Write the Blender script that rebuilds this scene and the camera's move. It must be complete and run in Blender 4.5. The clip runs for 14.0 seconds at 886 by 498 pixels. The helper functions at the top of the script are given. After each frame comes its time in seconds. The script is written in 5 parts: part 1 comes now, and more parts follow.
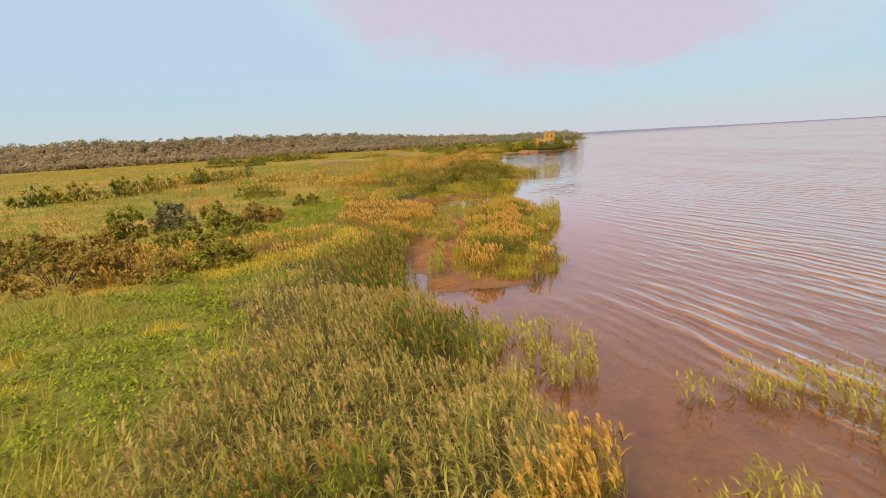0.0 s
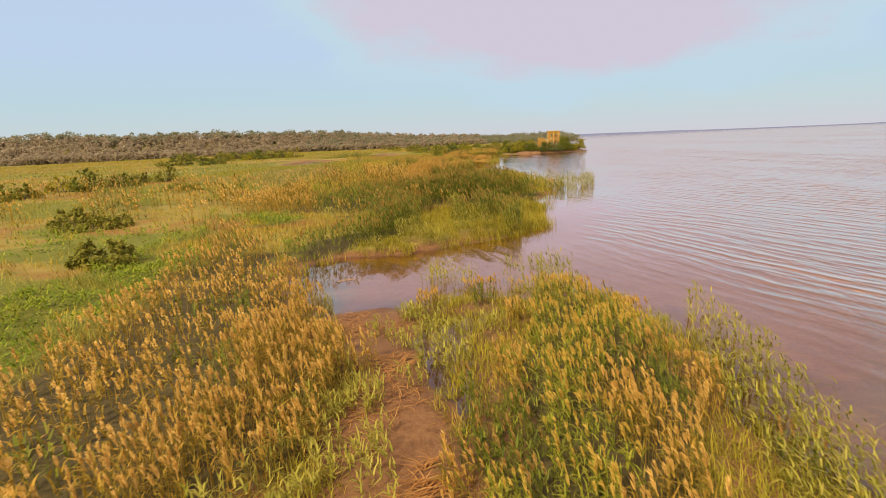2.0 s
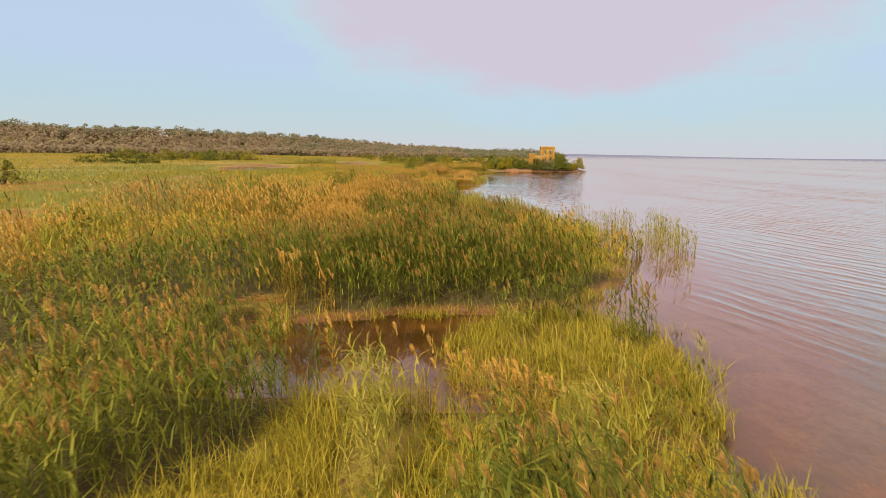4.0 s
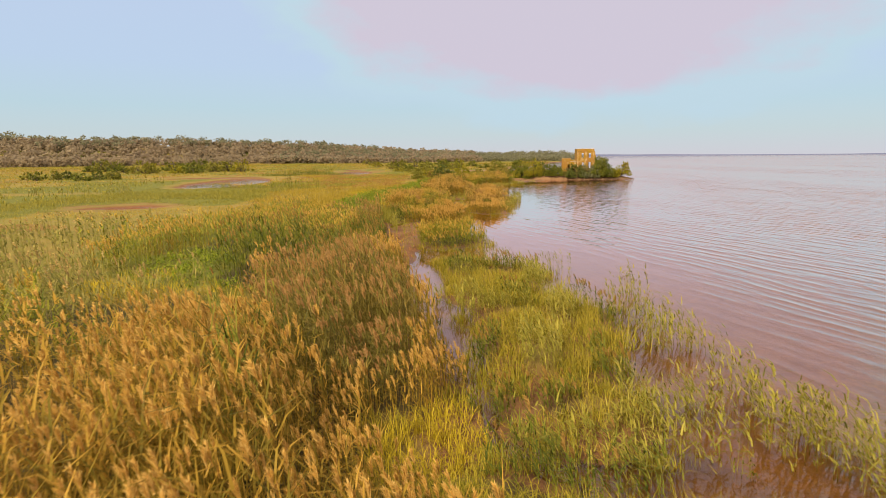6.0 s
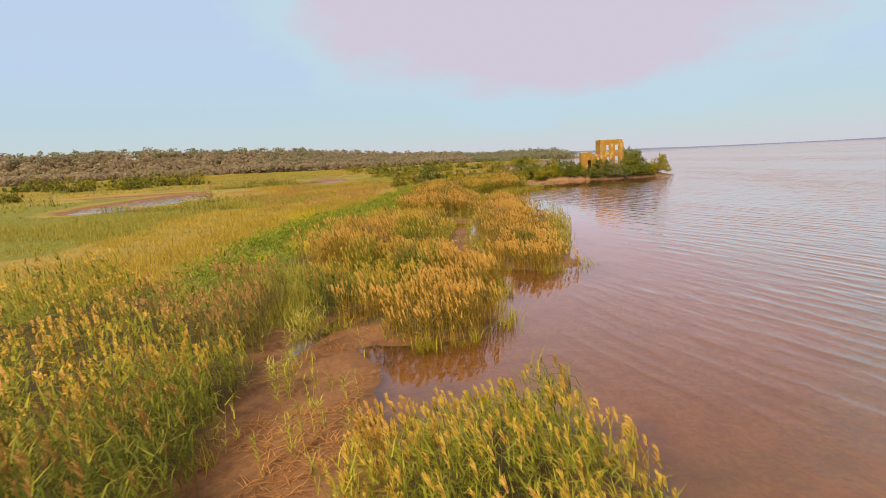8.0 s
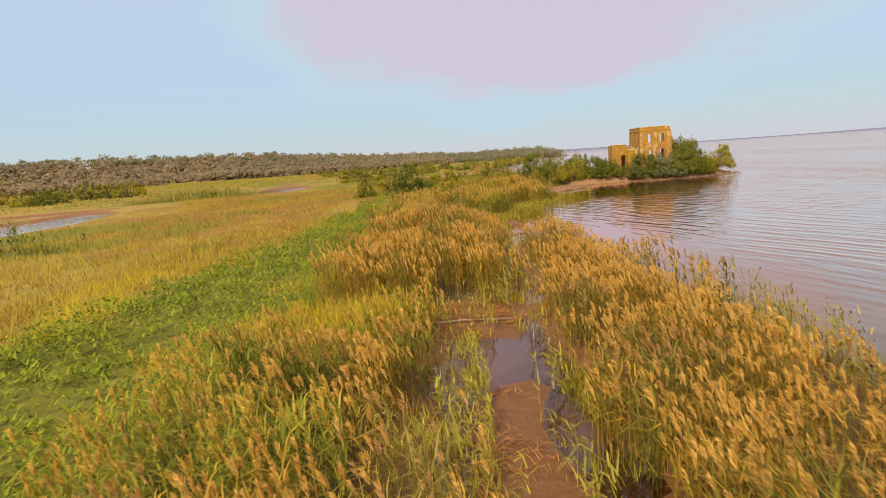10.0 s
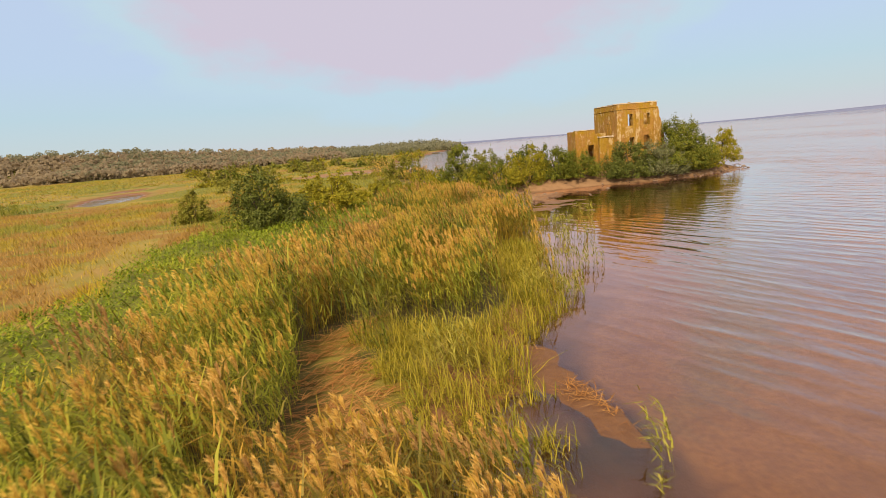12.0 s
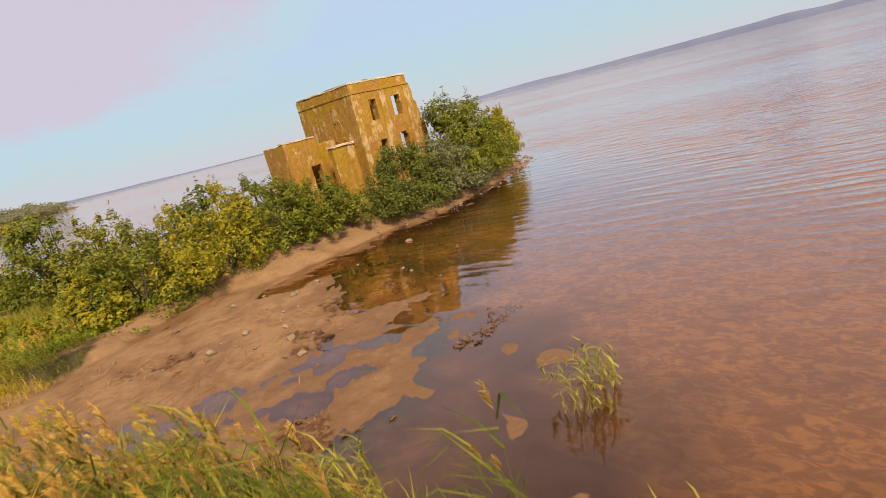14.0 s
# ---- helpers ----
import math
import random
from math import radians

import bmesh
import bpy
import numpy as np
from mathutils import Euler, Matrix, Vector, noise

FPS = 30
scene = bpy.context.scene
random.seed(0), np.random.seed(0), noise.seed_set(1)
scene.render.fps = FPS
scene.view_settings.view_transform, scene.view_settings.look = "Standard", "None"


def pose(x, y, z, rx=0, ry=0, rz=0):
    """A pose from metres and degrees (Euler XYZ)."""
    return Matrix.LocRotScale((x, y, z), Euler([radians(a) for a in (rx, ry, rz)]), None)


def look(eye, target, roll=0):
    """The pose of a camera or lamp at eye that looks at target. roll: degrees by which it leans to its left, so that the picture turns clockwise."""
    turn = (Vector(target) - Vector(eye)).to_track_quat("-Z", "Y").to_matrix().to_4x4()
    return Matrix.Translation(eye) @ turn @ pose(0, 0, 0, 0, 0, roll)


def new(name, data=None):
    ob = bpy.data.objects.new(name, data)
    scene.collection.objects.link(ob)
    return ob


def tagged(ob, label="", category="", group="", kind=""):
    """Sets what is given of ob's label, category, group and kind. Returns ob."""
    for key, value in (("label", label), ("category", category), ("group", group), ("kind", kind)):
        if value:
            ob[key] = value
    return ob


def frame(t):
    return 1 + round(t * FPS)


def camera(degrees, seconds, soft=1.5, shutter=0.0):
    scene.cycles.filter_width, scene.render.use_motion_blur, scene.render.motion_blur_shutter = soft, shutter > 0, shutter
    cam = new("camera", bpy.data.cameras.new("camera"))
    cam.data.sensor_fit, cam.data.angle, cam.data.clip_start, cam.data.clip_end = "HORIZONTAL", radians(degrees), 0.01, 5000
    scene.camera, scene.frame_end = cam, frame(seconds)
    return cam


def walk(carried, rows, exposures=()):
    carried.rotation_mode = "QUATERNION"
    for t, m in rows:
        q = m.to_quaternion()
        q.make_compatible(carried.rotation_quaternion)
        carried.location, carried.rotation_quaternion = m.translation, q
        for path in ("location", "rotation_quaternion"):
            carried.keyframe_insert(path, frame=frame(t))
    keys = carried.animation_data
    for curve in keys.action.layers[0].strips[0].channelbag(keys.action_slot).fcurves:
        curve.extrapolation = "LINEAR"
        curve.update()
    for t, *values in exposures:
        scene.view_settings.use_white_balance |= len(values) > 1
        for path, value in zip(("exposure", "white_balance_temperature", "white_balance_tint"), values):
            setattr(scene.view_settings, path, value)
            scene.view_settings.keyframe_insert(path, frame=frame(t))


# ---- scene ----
cam = camera(78.5, 14.0, soft=0.9, shutter=0.06)
PATH = [
    (0, (0.612, 6.192, 6.653), (0.582, 8.154, 6.266), -3.4),
    (0.5, (0.964, 14.799, 6.589), (0.939, 16.761, 6.201), -3.5),
    (1, (1.29, 23.531, 6.602), (1.272, 25.491, 6.203), -3.1),
    (1.5, (1.615, 32.078, 6.312), (1.604, 34.037, 5.908), -2.8),
    (2, (1.944, 40.605, 6.017), (1.95, 42.567, 5.628), -2.5),
    (2.2, (2.05, 43.922, 5.95), (2.07, 45.886, 5.57), -2.5),
    (4.3, (4.243, 79.23, 5.372), (4.342, 81.198, 5.028), 1.0),
    (4.5, (4.421, 82.63, 5.454), (4.511, 84.599, 5.112), 0.8),
    (5, (4.729, 91.101, 5.789), (4.795, 93.072, 5.453), 0.3),
    (5.5, (5.002, 99.505, 6.04), (5.049, 101.476, 5.705), -0.4),
    (6, (5.176, 107.99, 6.4), (5.219, 109.962, 6.065), -0.5),
    (6.5, (5.316, 116.367, 6.602), (5.363, 118.339, 6.268), -0.4),
    (7, (5.535, 124.911, 6.325), (5.585, 126.883, 5.999), -0.7),
    (7.2, (5.611, 128.255, 6.24), (5.662, 130.227, 5.913), -1.3),
    (9.3, (5.994, 162.858, 5.303), (6.112, 164.83, 4.986), -4.1),
    (9.5, (6.221, 166.151, 5.306), (6.344, 168.122, 4.991), -4.2),
    (10, (6.937, 174.278, 5.438), (7.079, 176.246, 5.113), -4.1),
    (10.5, (7.654, 182.19, 5.468), (7.842, 184.154, 5.137), -4.2),
    (11, (8.491, 190.145, 5.486), (8.74, 192.101, 5.151), -4.6),
    (11.5, (9.449, 198.149, 5.537), (9.782, 200.09, 5.186), -4.7),
    (12, (10.492, 206.158, 5.493), (10.999, 208.056, 5.117), -4.9),
    (12.5, (11.834, 213.952, 5.343), (12.545, 215.779, 4.949), -5.9),
    (13, (14.253, 221.059, 5.272), (15.147, 222.8, 4.858), -8.9),
    (13.5, (17.43, 227.927, 5.418), (18.598, 229.488, 4.973), -11.9),
    (14, (21.829, 235.456, 5.519), (23.31, 236.708, 5.03), -14.2),
]
walk(cam, [(t, look(eye, target, roll)) for t, eye, target, roll in PATH], exposures=[(0, 0.3)])

# ---- world and light ----
world = bpy.data.worlds.new("sky")
scene.world = world
world.use_nodes = True
wt = world.node_tree
for n in list(wt.nodes):
    wt.nodes.remove(n)


def set_modes(n, operation, data_type, blend_type, sky_type):
    if operation:
        n.operation = operation
    if data_type:
        n.data_type = data_type
    if blend_type:
        n.blend_type = blend_type
    if sky_type:
        n.sky_type = sky_type
    return n


def wnode(kind, operation="", data_type="", blend_type="", sky_type="", **kw):
    n = set_modes(wt.nodes.new(kind), operation, data_type, blend_type, sky_type)
    if "sun_disc" in kw:
        n.sun_disc = kw["sun_disc"]
    return n


SUN_EL, SUN_AZ = 42.0, 215.0      # degrees; azimuth clockwise from +y
sky = wnode("ShaderNodeTexSky", sky_type="NISHITA", sun_disc=False)
sky.sun_elevation, sky.sun_rotation = radians(SUN_EL), radians(SUN_AZ)
sky.air_density, sky.dust_density, sky.ozone_density = 1.0, 2.0, 1.5
skymul = wnode("ShaderNodeVectorMath", operation="SCALE")
skymul.inputs["Scale"].default_value = 0.10
wt.links.new(sky.outputs["Color"], skymul.inputs[0])
tc = wnode("ShaderNodeTexCoord")
sep = wnode("ShaderNodeSeparateXYZ")
wt.links.new(tc.outputs["Generated"], sep.inputs[0])
hazeramp = wnode("ShaderNodeValToRGB")           # thin high overcast from the horizon up
hr = hazeramp.color_ramp
hr.elements[0].position, hr.elements[0].color = 0.0, (0.68, 0.68, 0.74, 1)
hr.elements[1].position, hr.elements[1].color = 1.0, (1.05, 0.92, 0.95, 1)
for pos, col in ((0.04, (0.59, 0.70, 0.74)), (0.085, (0.53, 0.70, 0.79)), (0.15, (0.54, 0.68, 0.87)), (0.27, (0.55, 0.67, 0.88)), (0.36, (0.86, 0.76, 0.84)), (0.55, (1.12, 0.92, 0.94))):
    e = hr.elements.new(pos)
    e.color = (*col, 1)
wt.links.new(sep.outputs["Z"], hazeramp.inputs["Fac"])
mixsky = wnode("ShaderNodeMix", data_type="RGBA")
mixsky.inputs[0].default_value = 0.9
wt.links.new(skymul.outputs[0], mixsky.inputs[6])
wt.links.new(hazeramp.outputs["Color"], mixsky.inputs[7])
# a lavender cloud sheet
flat = wnode("ShaderNodeMapping")
flat.inputs["Location"].default_value = (1.3, 2.2, 0.9)
flat.inputs["Scale"].default_value = (5.0, 5.0, 11.0)
wt.links.new(tc.outputs["Generated"], flat.inputs["Vector"])
cno = wnode("ShaderNodeTexNoise")
cno.inputs["Scale"].default_value = 1.0
cno.inputs["Detail"].default_value = 5.0
cno.inputs["Roughness"].default_value = 0.55
wt.links.new(flat.outputs[0], cno.inputs["Vector"])
# one broad sheet ahead, fraying into the blue, with a paler rim
sheet = wnode("ShaderNodeVectorMath", operation="DISTANCE")
squash = wnode("ShaderNodeMapping")
squash.inputs["Scale"].default_value = (1.0, 1.0, 2.05)
wt.links.new(tc.outputs["Generated"], squash.inputs["Vector"])
wt.links.new(squash.outputs[0], sheet.inputs[0])
sheet.inputs[1].default_value = (0.24, 0.917, 0.66)
fray = wnode("ShaderNodeMath", operation="MULTIPLY_ADD")
fray.inputs[1].default_value, fray.inputs[2].default_value = 0.30, -0.15
wt.links.new(cno.outputs["Fac"], fray.inputs[0])
rim = wnode("ShaderNodeMath", operation="ADD")
wt.links.new(sheet.outputs["Value"], rim.inputs[0])
wt.links.new(fray.outputs[0], rim.inputs[1])


def sky_layer(lower, edge, core, color):
    """Lay a veil of that colour over the sky, from its edge to its core."""
    fade = wnode("ShaderNodeMapRange")
    fade.inputs["From Min"].default_value, fade.inputs["From Max"].default_value = edge, core
    wt.links.new(rim.outputs[0], fade.inputs["Value"])
    veil = wnode("ShaderNodeMix", data_type="RGBA")
    wt.links.new(fade.outputs["Result"], veil.inputs[0])
    wt.links.new(lower, veil.inputs[6])
    veil.inputs[7].default_value = (*color, 1)
    return veil.outputs[2]


rimmed = sky_layer(mixsky.outputs[2], 0.57, 0.50, (0.53, 0.69, 0.79))
clouded = sky_layer(rimmed, 0.48, 0.40, (0.635, 0.585, 0.695))
bg = wnode("ShaderNodeBackground")
bg.inputs["Strength"].default_value = 0.812
wt.links.new(clouded, bg.inputs["Color"])
wo = wnode("ShaderNodeOutputWorld")
wt.links.new(bg.outputs[0], wo.inputs["Surface"])

sun = new("sun", bpy.data.lights.new("sun", "SUN"))
sun.data.energy, sun.data.angle, sun.data.color = 4.7, radians(10), (1.0, 0.86, 0.64)
sun.matrix_world = look((0, 0, 60), (-math.sin(radians(SUN_AZ)) * 60 * math.cos(radians(SUN_EL)) / math.sin(radians(SUN_EL)),
                                      -math.cos(radians(SUN_AZ)) * 60 * math.cos(radians(SUN_EL)) / math.sin(radians(SUN_EL)), 0))

# ---- materials ----


class Mat:
    """A node material under construction."""

    def __init__(self, name):
        self.m = bpy.data.materials.new(name)
        self.m.use_nodes = True
        self.t = self.m.node_tree
        self.t.nodes.clear()
        self.out = self.n("ShaderNodeOutputMaterial")

    def n(self, kind, operation="", data_type="", blend_type=""):
        return set_modes(self.t.nodes.new(kind), operation, data_type, blend_type, "")

    def l(self, a, b):
        self.t.links.new(a, b)

    def pos(self, scale=(1, 1, 1), rot=(0, 0, 0)):
        g = self.n("ShaderNodeNewGeometry")
        mp = self.n("ShaderNodeMapping")
        mp.inputs["Scale"].default_value = scale
        mp.inputs["Rotation"].default_value = rot
        self.l(g.outputs["Position"], mp.inputs["Vector"])
        return mp.outputs[0]

    def noise(self, vec, scale, detail=3.0, rough=0.55, dist=0.0):
        no = self.n("ShaderNodeTexNoise")
        no.inputs["Scale"].default_value = scale
        no.inputs["Detail"].default_value = detail
        no.inputs["Roughness"].default_value = rough
        no.inputs["Distortion"].default_value = dist
        self.l(vec, no.inputs["Vector"])
        return no.outputs["Fac"]

    def ramp(self, fac, *stops):
        r = self.n("ShaderNodeValToRGB")
        el = r.color_ramp.elements
        while len(el) < len(stops):
            el.new(0.5)
        for e, (p, c) in zip(el, stops):
            e.position = p
            e.color = (*c, 1) if len(c) == 3 else c
        self.l(fac, r.inputs["Fac"])
        return r.outputs["Color"]

    def mix(self, fac, a, b, blend="MIX"):
        x = self.n("ShaderNodeMix", data_type="RGBA", blend_type=blend)
        for v, key in ((fac, 0), (a, 6), (b, 7)):
            s = x.inputs[key]
            if isinstance(v, (int, float)):
                s.default_value = v
            elif isinstance(v, tuple):
                s.default_value = (*v, 1)
            else:
                self.l(v, s)
        return x.outputs[2]

    def math(self, op, a, b=None):
        x = self.n("ShaderNodeMath", operation=op)
        for v, k in ((a, 0), (b, 1)):
            if v is None:
                continue
            if isinstance(v, (int, float)):
                x.inputs[k].default_value = v
            else:
                self.l(v, x.inputs[k])
        return x.outputs[0]

    def bump(self, h, strength, dist=0.02):
        b = self.n("ShaderNodeBump")
        b.inputs["Strength"].default_value = strength
        b.inputs["Distance"].default_value = dist
        self.l(h, b.inputs["Height"])
        return b.outputs["Normal"]

    def principled(self, color, rough=0.7, normal=None, metal=0.0, spec=0.4):
        p = self.n("ShaderNodeBsdfPrincipled")
        if isinstance(color, tuple):
            p.inputs["Base Color"].default_value = (*color, 1)
        else:
            self.l(color, p.inputs["Base Color"])
        if isinstance(rough, (int, float)):
            p.inputs["Roughness"].default_value = rough
        else:
            self.l(rough, p.inputs["Roughness"])
        p.inputs["Metallic"].default_value = metal
        p.inputs["Specular IOR Level"].default_value = spec
        if normal is not None:
            self.l(normal, p.inputs["Normal"])
        return p.outputs[0]

    def done(self, shader):
        self.l(shader, self.out.inputs["Surface"])
        return self.m


def leaf_material(name, c1, c2, c3, through_light=0.3, patch=0.25, rough=0.55, tuft=0.0):
    """Blades and leaves: colour varies blade by blade and in drifts over the ground; thin, so that light passes."""
    m = Mat(name)
    g = m.n("ShaderNodeNewGeometry")
    col = m.ramp(g.outputs["Random Per Island"], (0.0, c1), (0.55, c2), (1.0, c3))
    drift = m.noise(m.pos((1, 1, 0.1)), patch, 3.0)
    col = m.mix(m.ramp(drift, (0.35, (0, 0, 0)), (0.7, (1, 1, 1))), col, m.mix(0.35, col, c3))
    if tuft:                                         # each head has its own ripeness
        own = m.noise(m.pos((1, 1, 0.5)), tuft, 1.0, 0.5)
        col = m.mix(m.ramp(own, (0.36, (0.75, 0.75, 0.75)), (0.5, (0, 0, 0))), col, m.mix(0.5, col, c1))
    d = m.principled(col, rough, spec=0.1)
    tr = m.n("ShaderNodeBsdfTranslucent")
    m.l(col, tr.inputs["Color"])
    mx = m.n("ShaderNodeMixShader")
    mx.inputs[0].default_value = through_light
    m.l(d, mx.inputs[1])
    m.l(tr.outputs[0], mx.inputs[2])
    return m.done(mx.outputs[0])


def ground_material():
    m = Mat("marsh_ground")
    p = m.pos()
    g = m.n("ShaderNodeNewGeometry")
    z = m.n("ShaderNodeSeparateXYZ")
    m.l(g.outputs["Position"], z.inputs[0])
    big = m.noise(p, 0.02, 4.0, 0.6)
    mid = m.noise(p, 0.35, 5.0, 0.6)
    fine = m.noise(p, 7.0, 6.0, 0.7)
    meadow = m.ramp(big, (0.35, (0.21, 0.16, 0.03)), (0.5, (0.26, 0.185, 0.038)), (0.65, (0.26, 0.155, 0.045)))
    meadow = m.mix(m.ramp(mid, (0.4, (0, 0, 0)), (0.62, (1, 1, 1))), meadow, (0.20, 0.165, 0.028))
    for grown, tone in (("rusty", (0.185, 0.105, 0.021)), ("leafy", (0.115, 0.115, 0.014))):
        at = m.n("ShaderNodeAttribute")               # dry rusty grass, green undergrowth
        at.attribute_name = grown
        meadow = m.mix(at.outputs["Fac"], meadow, m.mix(mid, tone, tuple(1.35 * c for c in tone)))
    mud = m.ramp(m.noise(p, 1.3, 6.0, 0.65), (0.33, (0.10, 0.042, 0.014)), (0.5, (0.185, 0.085, 0.03)), (0.68, (0.125, 0.055, 0.019)))
    dry = m.ramp(m.noise(p, 1.3, 6.0, 0.65), (0.33, (0.16, 0.085, 0.037)), (0.5, (0.24, 0.138, 0.065)), (0.68, (0.19, 0.105, 0.049)))
    sa = m.n("ShaderNodeAttribute")                   # pale sand of the bay under the ruin
    sa.attribute_name = "sandy"
    mud = m.mix(sa.outputs["Fac"], mud, dry)
    mud = m.mix(m.ramp(fine, (0.4, (0, 0, 0)), (0.75, (1, 1, 1))), mud, m.mix(0.5, mud, (0.28, 0.155, 0.07)))
    bed = m.n("ShaderNodeMapRange")
    bed.inputs["From Min"].default_value, bed.inputs["From Max"].default_value = -0.01, -0.09
    m.l(z.outputs["Z"], bed.inputs["Value"])
    sand = m.ramp(mid, (0.34, (0.52, 0.285, 0.085)), (0.5, (0.62, 0.36, 0.12)), (0.66, (0.56, 0.315, 0.10)))
    weed = m.ramp(m.noise(p, 1.6, 7.0, 0.75, 0.5), (0.48, (0, 0, 0)), (0.56, (1, 1, 1)))
    sand = m.mix(m.math("MULTIPLY", weed, m.math("ADD", 0.22, m.math("MULTIPLY", sa.outputs["Fac"], 0.5))), sand, (0.24, 0.115, 0.055))
    sand = m.mix(m.math("MULTIPLY", m.ramp(fine, (0.42, (0, 0, 0)), (0.6, (1, 1, 1))), 0.3), sand, (0.26, 0.13, 0.06))
    sand = m.mix(m.math("MULTIPLY", sa.outputs["Fac"], 0.7), sand, (0.80, 0.45, 0.14))       # bed of the bay: sunlight put into a brighter sand colour
    tufts = m.ramp(m.noise(m.pos((1, 0.6, 1)), 4.5, 6.0, 0.75, 0.8), (0.44, (0, 0, 0)), (0.54, (1, 1, 1)))
    sand = m.mix(m.math("MULTIPLY", m.math("MULTIPLY", tufts, sa.outputs["Fac"]), 0.55), sand, (0.24, 0.115, 0.045))
    damp = m.n("ShaderNodeMapRange")                  # sand soaked at the water's edge
    damp.inputs["From Min"].default_value, damp.inputs["From Max"].default_value = 0.085, 0.02
    m.l(m.math("ADD", z.outputs["Z"], m.math("MULTIPLY", m.math("SUBTRACT", m.noise(p, 2.2, 5.0, 0.6), 0.5), 0.12)), damp.inputs["Value"])
    mud = m.mix(m.math("MULTIPLY", damp.outputs["Result"], 0.6), mud, (0.115, 0.05, 0.018))
    mud = m.mix(bed.outputs["Result"], mud, sand)
    turf = m.n("ShaderNodeMapRange")
    turf.inputs["From Min"].default_value, turf.inputs["From Max"].default_value = 0.20, 0.38
    wob = m.math("MULTIPLY", m.math("SUBTRACT", mid, 0.5), 0.25)
    m.l(m.math("ADD", z.outputs["Z"], wob), turf.inputs["Value"])
    col = m.mix(m.math("MULTIPLY", turf.outputs["Result"], m.math("SUBTRACT", 1.0, sa.outputs["Fac"])), mud, meadow)
    pe = m.n("ShaderNodeAttribute")                   # shade between the reed stems, put into a dark brown soil colour
    pe.attribute_name = "reed_shade"
    reed_shade = m.ramp(fine, (0.3, (0.045, 0.036, 0.012)), (0.6, (0.09, 0.066, 0.022)), (0.8, (0.16, 0.105, 0.036)))
    col = m.mix(m.math("MULTIPLY", pe.outputs["Fac"], m.ramp(m.math("ADD", z.outputs["Z"], wob), (0.06, (0, 0, 0)), (0.18, (1, 1, 1)))), col, reed_shade)
    wet = m.n("ShaderNodeMapRange")
    wet.inputs["From Min"].default_value, wet.inputs["From Max"].default_value = 0.0, 0.14
    wet.inputs["To Min"].default_value, wet.inputs["To Max"].default_value = 0.4, 0.95
    m.l(m.math("ADD", z.outputs["Z"], wob), wet.inputs["Value"])
    nrm = m.bump(m.math("ADD", fine, m.math("MULTIPLY", mid, 2.0)), 0.8, 0.06)
    return m.done(m.principled(col, wet.outputs["Result"], nrm, spec=0.2))


